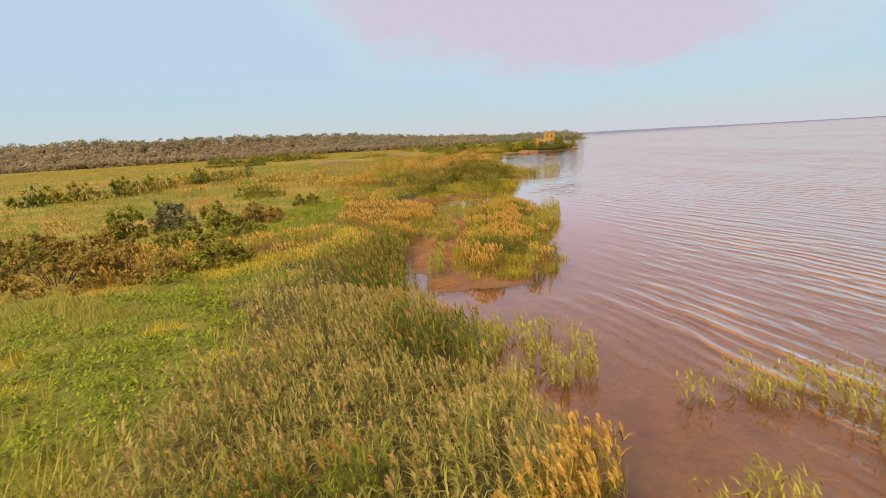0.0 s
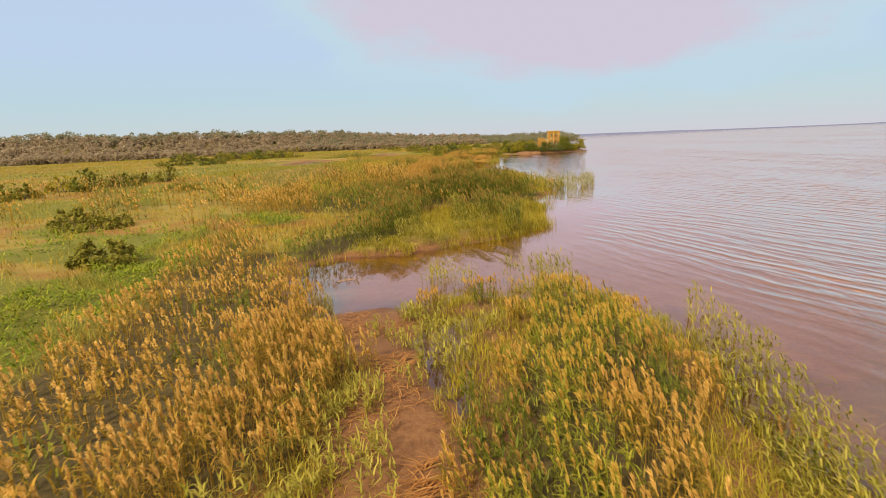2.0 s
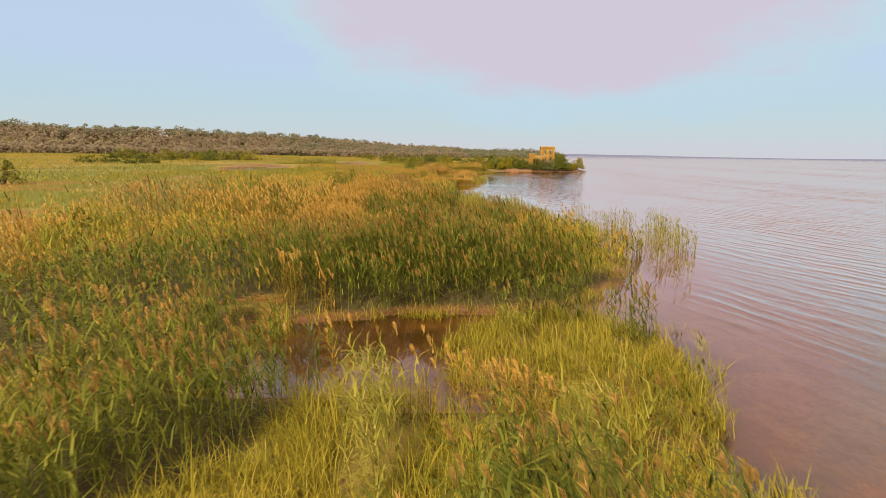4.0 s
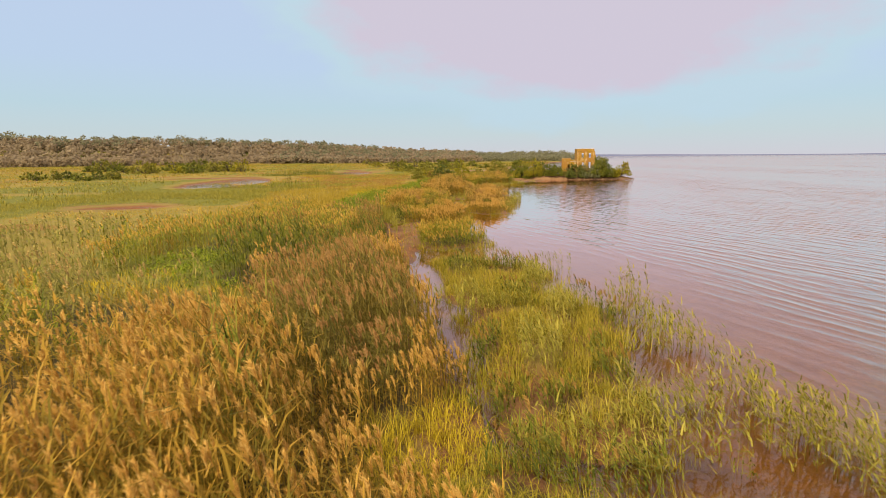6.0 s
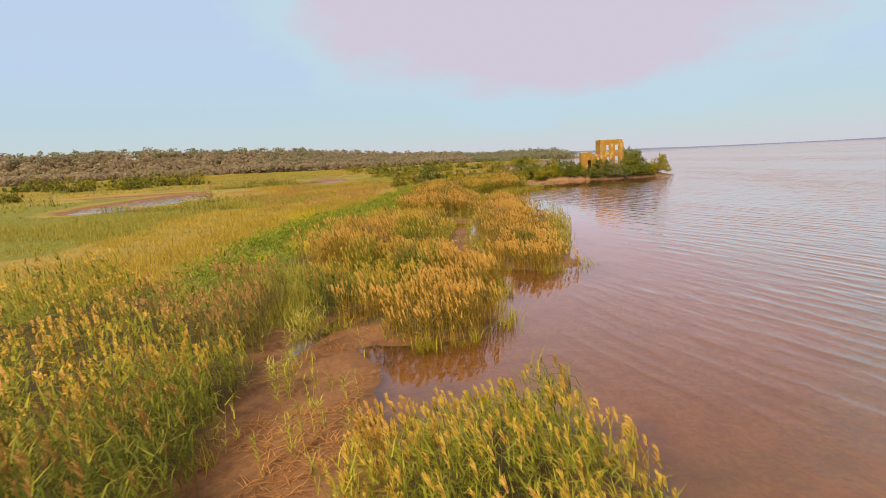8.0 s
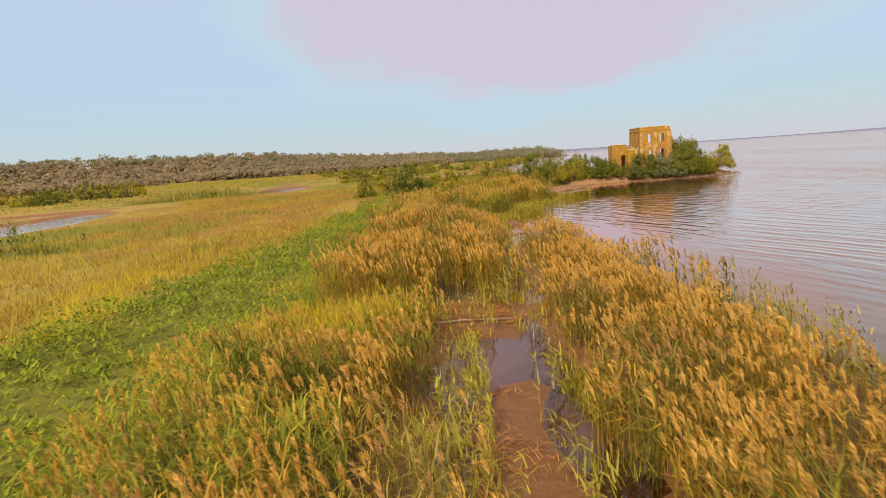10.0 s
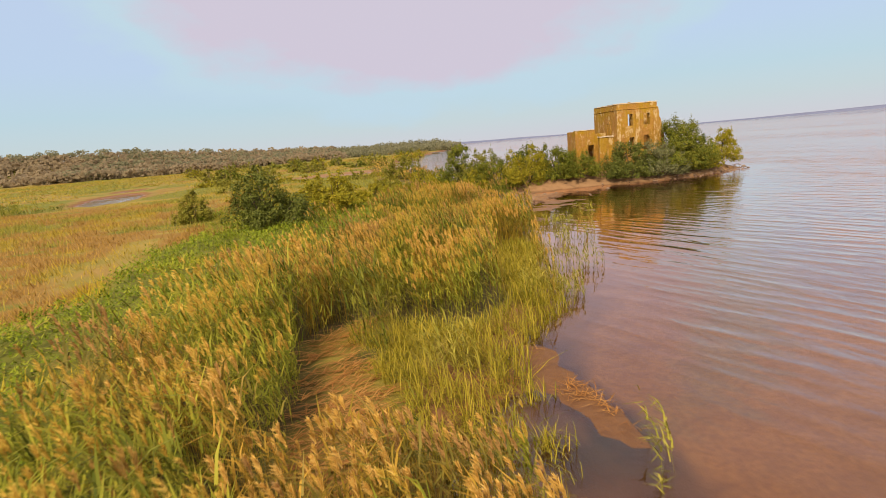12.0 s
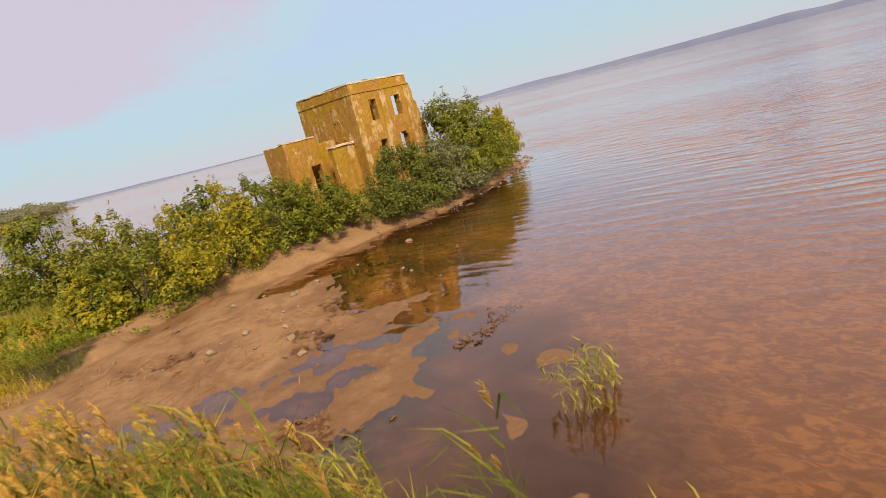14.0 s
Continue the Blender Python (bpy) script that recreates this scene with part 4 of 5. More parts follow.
bands = []       # (x, y, detail)
y_all = (4, 272)
x, y = scatter(-40, 40, *y_all, 24)
d = np.abs(x - path_x(y))
bands.append((x[d < 6.5], y[d < 6.5], 0))
x, y = scatter(-60, 60, *y_all, 8.0)
d = np.abs(x - path_x(y))
bands.append((x[(d >= 6.5) & (d < 20)], y[(d >= 6.5) & (d < 20)], 1))
x, y = scatter(-75, 60, 4, 330, 1.8)
d = np.abs(x - path_x(y))
ok = ((d >= 20) | (y > 272)) & (np.abs(d) < 60)
bands.append((x[ok], y[ok], 2))
x, y = scatter(-52, -2, 165, 305, 3.2)                                             # the dry meadow beside the reeds
d = np.abs(x - path_x(y))
bands.append((x[d > 12], y[d > 12], 2))
x, y = scatter(-330, 120, 60, 640, 0.3)
d = np.abs(x - path_x(y))
ok = ((d >= 58) | (y > 330)) & (x > -0.9 * y) & (x < 0.35 * y)
bands.append((x[ok], y[ok], 3))

GK = kind_at(XX.ravel(), YY.ravel())
# ground under reeds near the path, marked for its painted shade
soil = ground.data.attributes.new("reed_shade", "FLOAT", "POINT")
soil.data.foreach_set("value", (np.isin(GK, (GOLD, GREEN, BROWN, GREY, LIME)) & (np.abs(XX.ravel() - path_x(YY.ravel())) < 16)).astype(np.float32))

pale = ground.data.attributes.new("sandy", "FLOAT", "POINT")
sandy = np.maximum(oval(XX.ravel(), YY.ravel(), 31, 251.5, 13, 10, 15), oval(XX.ravel(), YY.ravel(), 46, 258, 17, 8, 0))
sandy = np.maximum(sandy, np.maximum(oval(XX.ravel(), YY.ravel(), 37, 245, 20, 15), oval(XX.ravel(), YY.ravel(), 26, 345, 17, 14)))
pale.data.foreach_set("value", np.clip(sandy * 5, 0, 1).astype(np.float32))
for grown, kinds_of in (("rusty", (TAN,)), ("leafy", (HERB, GREEN, LIME, OLIVE))):
    mark = ground.data.attributes.new(grown, "FLOAT", "POINT")
    mark.data.foreach_set("value", np.isin(GK, kinds_of).astype(np.float32))

lots_leaf = {k: [] for k in NAME}
lots_plume = {k: [] for k in PLUME}
for x, y, far in bands:
    kinds = kind_at(x, y)
    kinds[rng.random(len(x)) > crowding(x, y)] = NONE
    z = height(x, y)
    for kind in NAME:
        sel = kinds == kind
        n = int(sel.sum())
        if not n:
            continue
        p = np.stack([x[sel], y[sel], z[sel] - 0.03], 1)
        drift = 0.66 + 0.68 * vnoise(p[:, 0], p[:, 1], 2.8, 51)
        drift = drift * (0.78 + 0.44 * vnoise(p[:, 0], p[:, 1], 1.0, 52))
        h = TALL[kind] * drift * rng.uniform(0.82, 1.12, n)
        if kind in (GOLD, GREEN, BROWN, GREY, LIME):
            h = h * stature(p[:, 0], p[:, 1])
        elif kind in (SEDGE, YELLOW, HERB, SPARSE):
            h = np.where(p[:, 1] < 66, h * 0.75, h)
            h = np.where((kind == YELLOW) & (((p[:, 1] > 186) & (p[:, 1] < 195)) | ((p[:, 1] > 43) & (p[:, 1] < 50))), h * 1.25, h)
        for cx, cy, rx, ry, turn in POOLS[1:]:
            h = np.where(oval(p[:, 0], p[:, 1], cx + 4, cy - 5, rx + 9, ry + 14, turn) > 0, h * 0.38, h)
        wide = (0.029, 0.046, 0.095, 0.26)[far]
        if kind == LITTER:
            lots_leaf[kind].append(joined([blades(p + np.array([0, 0, 0.06]), rng.uniform(0.25, 0.8, n), np.full(n, 0.024), rng.normal(0.3, 0.5, n) + np.pi * rng.integers(0, 2, n), np.full(n, 0.97), np.full(n, 0.12), 2) for _ in range(5)]))
            continue
        if kind == HERB:
            h = h * (0.35 + 1.3 * vnoise(p[:, 0], p[:, 1], 1.6, 53))             # lumpy cover
            lots = []
            for _ in range((24, 10, 5, 3)[far]):
                b = p + np.concatenate([rng.normal(0, 0.12, (n, 2)), (h * rng.uniform(0.2, 0.85, n))[:, None]], 1)
                lots.append(blades(b, rng.uniform(0.07, 0.155, n) * (1 + 0.8 * far), np.full(n, 0.034) * (1 + 1.2 * far), rng.uniform(0, 6.28, n), rng.uniform(0.6, 0.95, n), rng.uniform(0, 0.3, n), 1))
            lots_leaf[kind].append(joined(lots))
            continue
        if kind in (MEADOW, TAN, OLIVE, YELLOW, SEDGE):
            lots = []
            for _ in range((9 if kind in (SEDGE, YELLOW) else 7, 6, 5, 4)[far]):
                b = p + np.concatenate([rng.normal(0, 0.12 + 0.08 * far, (n, 2)), np.zeros((n, 1))], 1)
                az = rng.uniform(0, 6.28, n)
                az = np.arctan2(np.sin(az) + WIND[1] * 0.8, np.cos(az) + WIND[0] * 0.8)
                lots.append(blades(b, h * rng.uniform(0.7, 1.2, n), wide * (0.62 if kind in (SEDGE, YELLOW) else 1.1, 0.9, 0.55, 0.8)[far] * rng.uniform(0.7, 1.2, n), az, rng.uniform(0.3, 0.95, n), rng.uniform(0.05, 0.55 if kind in (SEDGE, YELLOW) else 0.35, n), 2 if far < 1 and kind in (SEDGE, YELLOW) else 1))
            lots_leaf[kind].append(joined(lots))
            continue
        few = kind in (GOLD, BROWN)
        (v, f), tilt = reed_leaves(p, h, wide * (0.9, 1.0, 1.1, 1.1)[far], ((7, 5, 4, 2) if few else (9, 6, 4, 2))[far], stem=True)
        lots_leaf[kind].append((v, f))
        for _ in range((2, 1, 0, 0)[far] if few else 0):               # bare dry stalks
            b = p + np.concatenate([rng.normal(0, 0.13, (n, 2)), np.zeros((n, 1))], 1)
            lots_leaf[kind].append(blades(b, h * rng.uniform(0.75, 1.0, n), np.full(n, wide * 0.5), rng.uniform(0, 6.28, n), rng.uniform(0.02, 0.16, n), np.zeros(n), 1))
        if kind in PLUME:
            has = rng.random(n) < {GOLD: (0.85, 0.85, 0.85, 0.9), GREEN: (0.42, 0.45, 0.4, 0.4), BROWN: (0.6, 0.75, 0.9, 0.9), GREY: (0.45, 0.35, 0.25, 0.2), LIME: (0.7, 0.7, 0.6, 0.5)}[kind][far]
            lots_plume[kind].append(plumes(p[has], h[has], tilt[has], rng.uniform(0.29, 0.46, has.sum()) * (1, 1.05, 1.25, 1.6)[far] * (0.75 + 0.25 * np.clip(h[has] / 1.7, 0.4, 1.4)), ((30, 9, 5, 2) if kind == GOLD else (22, 8, 4, 2))[far],
                                           np.full(has.sum(), (0.026, 0.066, 0.16, 0.40)[far])))

# thin stands in the water
for cx, cy, rx, ry, turn, tall in THIN:
    n = int(rx * ry * 3.14 * 26)
    r, a = np.sqrt(rng.random(n)), rng.uniform(0, 6.28, n)
    u, v = r * rx * np.cos(a), r * ry * np.sin(a)
    c, s = math.cos(radians(turn)), math.sin(radians(turn))
    x, y = cx + u * c - v * s, cy + u * s + v * c
    keep = vnoise(x, y, 0.8, 61) > 0.42
    x, y = x[keep], y[keep]
    p = np.stack([x, y, height(x, y) - 0.02], 1)
    (v, f), tilt = reed_leaves(p, tall * rng.uniform(0.6, 1.1, len(x)) + np.maximum(-p[:, 2], 0), 0.03, 5)
    lots_leaf[SPARSE].append((v, f))

# broken stalks and litter strewn over the mud
for cx, cy, rx, ry, turn, rise in MUDS:
    n = int(rx * ry * 3.14 * (60 if cy < 240 else 7))
    r, a = np.sqrt(rng.random(n)), rng.uniform(0, 6.28, n)
    u, v = r * rx * np.cos(a), r * ry * np.sin(a)
    c, s = math.cos(radians(turn)), math.sin(radians(turn))
    x, y = cx + u * c - v * s, cy + u * s + v * c
    z = height(x, y)
    keep = (z > 0.03) & (vnoise(x, y, 1.4, 62) > 0.45) & (inside(x, y) < 1.0)
    p = np.stack([x, y, z + 0.02], 1)[keep]
    if len(p):
        lots_leaf[LITTER].append(blades(p, rng.uniform(0.12, 0.6, len(p)), np.full(len(p), 0.02), rng.uniform(0, 6.28, len(p)), np.full(len(p), 0.98), np.full(len(p), 0.1), 2))

x, y = rng.uniform(25, 38, 9000), rng.uniform(243, 254, 9000)
z = height(x, y)
keep = (z > -0.09) & (z < 0.045) & (vnoise(x, y, 1.5, 63) + 0.4 * vnoise(x, y, 0.5, 64) > 0.82)
p = np.stack([x, y, z + 0.015], 1)[keep]
weed_v, weed_f = joined([blades(p, rng.uniform(0.06, 0.22, len(p)), np.full(len(p), 0.05), rng.uniform(0, 6.28, len(p)), np.full(len(p), 0.96), np.full(len(p), 0.05), 2) for _ in range(2)])
weed_mat = leaf_material("stranded_waterweed", (0.07, 0.03, 0.012), (0.13, 0.06, 0.022), (0.20, 0.105, 0.04), 0.1, 0.5, 0.5)
tagged(mesh_object("stranded_waterweed", weed_v, weed_f, weed_mat), "dark brown waterweed washed up in the shallows", "waterweed", kind="stuff")

for kind, lots in lots_leaf.items():
    if not lots:
        continue
    v, f = joined(lots)
    mat = leaf_material(NAME[kind] + "_blades", *LEAF[kind], through_light=0.3)
    top = new(NAME[kind])
    tagged(top, LABEL[kind], "herbs" if kind == HERB else ("grass" if kind in (MEADOW, TAN, OLIVE) else "reeds"), kind="stuff")
    mesh_object("blades", v, f, mat, top)
    if kind in PLUME:
        v, f = joined(lots_plume[kind])
        pm = leaf_material(NAME[kind] + "_plume", *PLUME[kind], through_light=0.35, patch=0.5, rough=0.9, tuft=3.0)
        mesh_object("plumes", v, f, pm, top)

# ---- the ruin on the point ----


def ruin_wall(name, length, rise, thick, holes, crest, parent, m, cell=0.14, seed=0):
    """A thick masonry wall with openings through it and a broken crest, built of small cells.
    holes: (u0, u1, v0, v1, arched); crest(u): height of the broken top."""
    r = random.Random(seed)
    nu, nv = max(2, round(length / cell)), max(2, round(rise / cell))
    du, dv = length / nu, rise / nv

    def solid(i, j):
        if i < 0 or j < 0 or i >= nu or j >= nv:
            return False
        u, v = (i + 0.5) * du, (j + 0.5) * dv
        if v - dv / 2 > crest(u) - 0.03:
            return False
        for u0, u1, v0, v1, arched in holes:
            if u0 < u < u1 and v0 < v < v1:
                half = (u1 - u0) / 2
                if not arched or v < v1 - half or math.hypot(u - u0 - half, v - v1 + half) < half:
                    return False
        return True

    grid = [[solid(i, j) for j in range(nv)] for i in range(nu)]
    bm = bmesh.new()
    pts = {}

    def vert(i, j, side):
        key = (i, j, side)
        if key not in pts:
            edge = not all(0 <= a < nu and 0 <= b < nv and grid[a][b] for a in (i - 1, i) for b in (j - 1, j))
            wob = 0.022 if edge and 0 < i < nu else 0.008
            pts[key] = bm.verts.new(m @ Vector((i * du + r.uniform(-wob, wob) * (0 < i < nu), (thick if side else 0) + r.uniform(-0.009, 0.009), min(j * dv, crest(min(max(i * du, 0.01), length - 0.01)) if j > 0 else 0) + r.uniform(-wob, wob) * (j > 0) * 0.6)))
        return pts[key]

    for i in range(nu):
        for j in range(nv):
            if not grid[i][j]:
                continue
            bm.faces.new([vert(i, j, 0), vert(i + 1, j, 0), vert(i + 1, j + 1, 0), vert(i, j + 1, 0)])
            bm.faces.new([vert(i, j + 1, 1), vert(i + 1, j + 1, 1), vert(i + 1, j, 1), vert(i, j, 1)])
            for di, dj, a, b in ((-1, 0, (i, j + 1), (i, j)), (1, 0, (i + 1, j), (i + 1, j + 1)), (0, -1, (i, j), (i + 1, j)), (0, 1, (i + 1, j + 1), (i, j + 1))):
                if not (0 <= i + di < nu and 0 <= j + dj < nv and grid[i + di][j + dj]):
                    bm.faces.new([vert(*b, 0), vert(*a, 0), vert(*a, 1), vert(*b, 1)][::-1])
    bmesh.ops.recalc_face_normals(bm, faces=bm.faces)
    return part(name, bm, M_PLASTER, parent)


def slab(name, m, size, parent, mat, seed=0, rough=0.012, label=""):
    """A worn block: a subdivided box with softened, uneven edges. size is along m's axes from its origin."""
    r = random.Random(seed)
    bm = bmesh.new()
    bmesh.ops.create_cube(bm, size=1.0)
    for v in bm.verts:
        v.co = Vector(((v.co.x + 0.5) * size[0], (v.co.y + 0.5) * size[1], (v.co.z + 0.5) * size[2]))
    longest = max(size)
    bmesh.ops.subdivide_edges(bm, edges=[e for e in bm.edges if e.calc_length() > 0.5 * longest], cuts=6)
    bmesh.ops.bevel(bm, geom=[e for e in bm.edges if e.is_manifold and e.calc_face_angle(0) > 1.0], offset=min(size) * 0.15, segments=1, affect="EDGES")
    for v in bm.verts:
        v.co += Vector((r.uniform(-rough, rough), r.uniform(-rough, rough), r.uniform(-rough, rough)))
        v.co = m @ v.co
    return part(name, bm, mat, parent, label)


def ruin():
    top = new("ruined_house")
    tagged(top, "roofless two-storey ruin of ochre plastered brick with empty windows", "ruin")
    bx, by, bz = 46.0, 260.1, 0.75
    turn = radians(-9)
    base = Matrix.Translation((bx, by, bz)) @ Matrix.Rotation(turn, 4, "Z")
    W, D, H = 5.0, 6.4, 7.75
    jag = lambda a, b, k: (lambda u: a + (b - a) * u / 5.0 + 0.02 * math.sin(u * 3.1 + k) + 0.015 * math.sin(u * 8.3 + 2 * k))  # noqa: E731

    def front_crest(u):
        worn = 0.05 * math.sin(u * 5) + 0.035 * math.sin(u * 13) + 0.03 * math.sin(u * 29)
        if u > 4.72:
            return 7.35 - (u - 4.72) * 4.6 + 0.28 * math.sin(u * 21) + worn
        return 7.5 + worn
    south = base
    ruin_wall("south_wall", W + 0.65, H, 0.55, [(1.25, 1.85, 5.1, 6.35, False), (3.15, 3.75, 5.05, 6.4, False), (1.35, 1.95, 2.75, 3.8, False), (3.05, 3.8, 2.3, 4.0, True)], front_crest, top, south, seed=1)
    west = base @ Matrix.Translation((0, D, 0)) @ Matrix.Rotation(radians(-90), 4, "Z")
    ruin_wall("west_wall", D - 0.56, H, 0.55, [], lambda u: 7.42 + 0.02 * u + 0.045 * math.sin(u * 3.1) + 0.04 * math.sin(u * 9.3) + 0.025 * math.sin(u * 23), top, west, seed=2)
    # a bricked-up arch in it, and the stub of a partition behind the landward windows
    niche = base @ Matrix.Translation((-0.05, 2.75, 4.3)) @ Matrix.Rotation(radians(-90), 4, "Z")
    ruin_wall("blind_arch", 1.1, 1.5, 0.07, [(0.22, 0.88, -0.1, 1.2, True)], lambda u: 0.75 + math.sqrt(max(0.0, 0.3 - (u - 0.55) ** 2)) * 1.3, top, niche, cell=0.09, seed=14)
    ruin_wall("partition_wall", 0.98, 6.6, 0.3, [], lambda u: 6.35 + 0.12 * math.sin(u * 6), top, base @ Matrix.Translation((2.48, 1.9, 0)), seed=15)
    north = base @ Matrix.Translation((0.56, D - 0.5, 0))
    ruin_wall("north_wall", W - 1.1, H, 0.5, [], jag(1.5, 0.7, 2.0), top, north, seed=3)
    east = base @ Matrix.Translation((W, 0.56, 0)) @ Matrix.Rotation(radians(90), 4, "Z")
    ruin_wall("east_wall", D - 0.56, H, 0.5, [],
              lambda u: (6.7 if 2.2 < u < 3.3 else 0.9) + 0.12 * math.sin(u * 2.4) + 0.08 * math.sin(u * 7), top, east, seed=4)
    # pilasters, string course and the corbelled brick cornice
    for u, w in ((0.0, 0.42), (2.15, 0.5), (4.28, 0.4)):
        slab("pilaster", base @ Matrix.Translation((u, -0.05, 0.6)), (w, 0.12, 6.2), top, M_PLASTER_WORN, int(u * 10) + 3)
    for h0, hh, outset in ((6.85, 0.09, 0.05),):
        slab("string_course", base @ Matrix.Translation((-outset, -outset, h0)), (W - 0.25 + outset, outset + 0.04, hh), top, M_PLASTER, int(h0 * 10))
        slab("string_course", base @ Matrix.Translation((-outset, 0.02, h0)), (outset + 0.03, D - 0.1, hh), top, M_PLASTER, int(h0 * 10) + 1)
    # pale weathered mortar along the wall tops
    slab("wall_cap", base @ Matrix.Translation((-0.03, -0.03, 7.47)), (4.75, 0.62, 0.085), top, M_CAP, 31, 0.02)
    slab("wall_cap", base @ Matrix.Translation((-0.03, 0.6, 7.47)), (0.62, D - 0.7, 0.085), top, M_CAP, 32, 0.02)
    slab("wall_cap", base @ Matrix.Translation((-3.8, 2.86, 4.97)), (2.3, 0.58, 0.07), top, M_CAP, 33, 0.015)
    # loose bricks on the broken crest
    bm0 = bmesh.new()
    bmesh.ops.create_cube(bm0, size=1.0)
    bmesh.ops.bevel(bm0, geom=bm0.edges[:], offset=0.08, segments=1, affect="EDGES")
    me = bpy.data.meshes.new("brick")
    bm0.to_mesh(me)
    bm0.free()
    me.materials.append(M_PLASTER)
    r = random.Random(5)
    for k in range(24):
        side = r.choice("swnn")
        u = r.uniform(0.1, 4.6)
        if side == "s":
            q = (u, r.uniform(0.1, 0.4), front_crest(u) + 0.015)
        elif side == "w":
            q = (r.uniform(0.1, 0.4), r.uniform(0.6, 5.3), 7.42 + 0.1 * r.random())
        else:
            q = (0.6 + u * 0.8, D - r.uniform(0.1, 0.4), 1.5 - u * 0.14)
        ob = new("brick", me)
        ob.parent = top
        ob.matrix_local = base @ Matrix.Translation(q) @ Matrix.Rotation(r.uniform(-0.5, 0.5), 4, "Z") @ Matrix.Rotation(r.uniform(-0.2, 0.2), 4, "X") @ Matrix.Diagonal((0.26, 0.13, 0.08, 1))
    # low annex on the inland side
    ax = base @ Matrix.Translation((-3.75, 2.9, 0))
    ruin_wall("annex_wall", 3.72, 5.1, 0.5, [(1.55, 2.25, 0.3, 3.25, False)], lambda u: 5.0 - (0.45 if u > 2.35 else 0) + 0.02 * math.sin(u * 9), top, ax, seed=6)
    aw = ax @ Matrix.Translation((0, 2.7, 0)) @ Matrix.Rotation(radians(-90), 4, "Z")
    ruin_wall("annex_wall", 2.68, 5.1, 0.5, [(0.9, 1.6, 0.3, 2.6, False)], lambda u: 4.9 + 0.03 * math.sin(u * 7), top, aw, seed=7)
    an = ax @ Matrix.Translation((0.52, 2.2, 0))
    ruin_wall("annex_wall", 3.2, 4.6, 0.48, [], lambda u: 4.3 + 0.2 * math.sin(u * 4), top, an, seed=8)
    lo = base @ Matrix.Translation((-1.7, 0.9, 0))
    ruin_wall("broken_wall", 1.68, 4.4, 0.45, [], lambda u: 4.08 + 0.02 * math.sin(u * 8), top, lo, seed=9)
    slab("wall_cap", lo @ Matrix.Translation((-0.06, -0.1, 4.05)), (1.7, 0.6, 0.12), top, M_CAP, 12, 0.03)
    return top


ruin()

# ---- shrubs and trees ----


def limb(bm, a, b, ra, rb, sides=6):
    """A tapered limb between two points."""
    a, b = Vector(a), Vector(b)
    q = (b - a).to_track_quat("Z", "Y")
    rings = []
    for p, rad in ((a, ra), ((a + b) / 2 + Vector((0.04, -0.03, 0)) * (b - a).length, (ra + rb) / 2), (b, rb)):
        rings.append([bm.verts.new(p + q @ Vector((math.cos(6.283 * k / sides) * rad, math.sin(6.283 * k / sides) * rad, 0))) for k in range(sides)])
    for r0, r1 in zip(rings, rings[1:]):
        for k in range(sides):
            bm.faces.new([r0[k], r0[(k + 1) % sides], r1[(k + 1) % sides], r1[k]])


def leaf_quads(rg, p, out, size, slim):
    """Folded two-triangle leaves at p, facing roughly out."""
    count = len(p)
    n = unit(out + rg.normal(0, 0.5, (count, 3)) + np.array([0, 0, 0.4]))
    a = unit(np.cross(n, rg.normal(0, 1, (count, 3))))
    b = np.cross(n, a)
    s = (size * rg.uniform(0.6, 1.3, count))[:, None]
    v = np.stack([p - a * s * 0.9, p - b * s * slim + n * s * 0.12, p + a * s * 0.9 - n * s * 0.1, p + b * s * slim + n * s * 0.12], 1).reshape(-1, 3)
    i = np.arange(count)[:, None] * 4
    return v, np.concatenate([i + np.array([0, 1, 2]), i + np.array([0, 2, 3])])


def leaf_cloud(rg, lobes, count, size, slim=0.5):
    """Leaves in the outer shells of uneven lobes: (centre, radii) each."""
    vol = np.array([l[3] * l[4] * l[5] for l in lobes]) ** 0.7
    which = rg.choice(len(lobes), count, p=vol / vol.sum())
    L = np.array(lobes)[which]
    d = unit(rg.normal(0, 1, (count, 3)))
    p = L[:, :3] + d * L[:, 3:6] * (rg.uniform(0.45, 1.0, count) ** 0.5)[:, None]
    return leaf_quads(rg, p, d, size, slim)


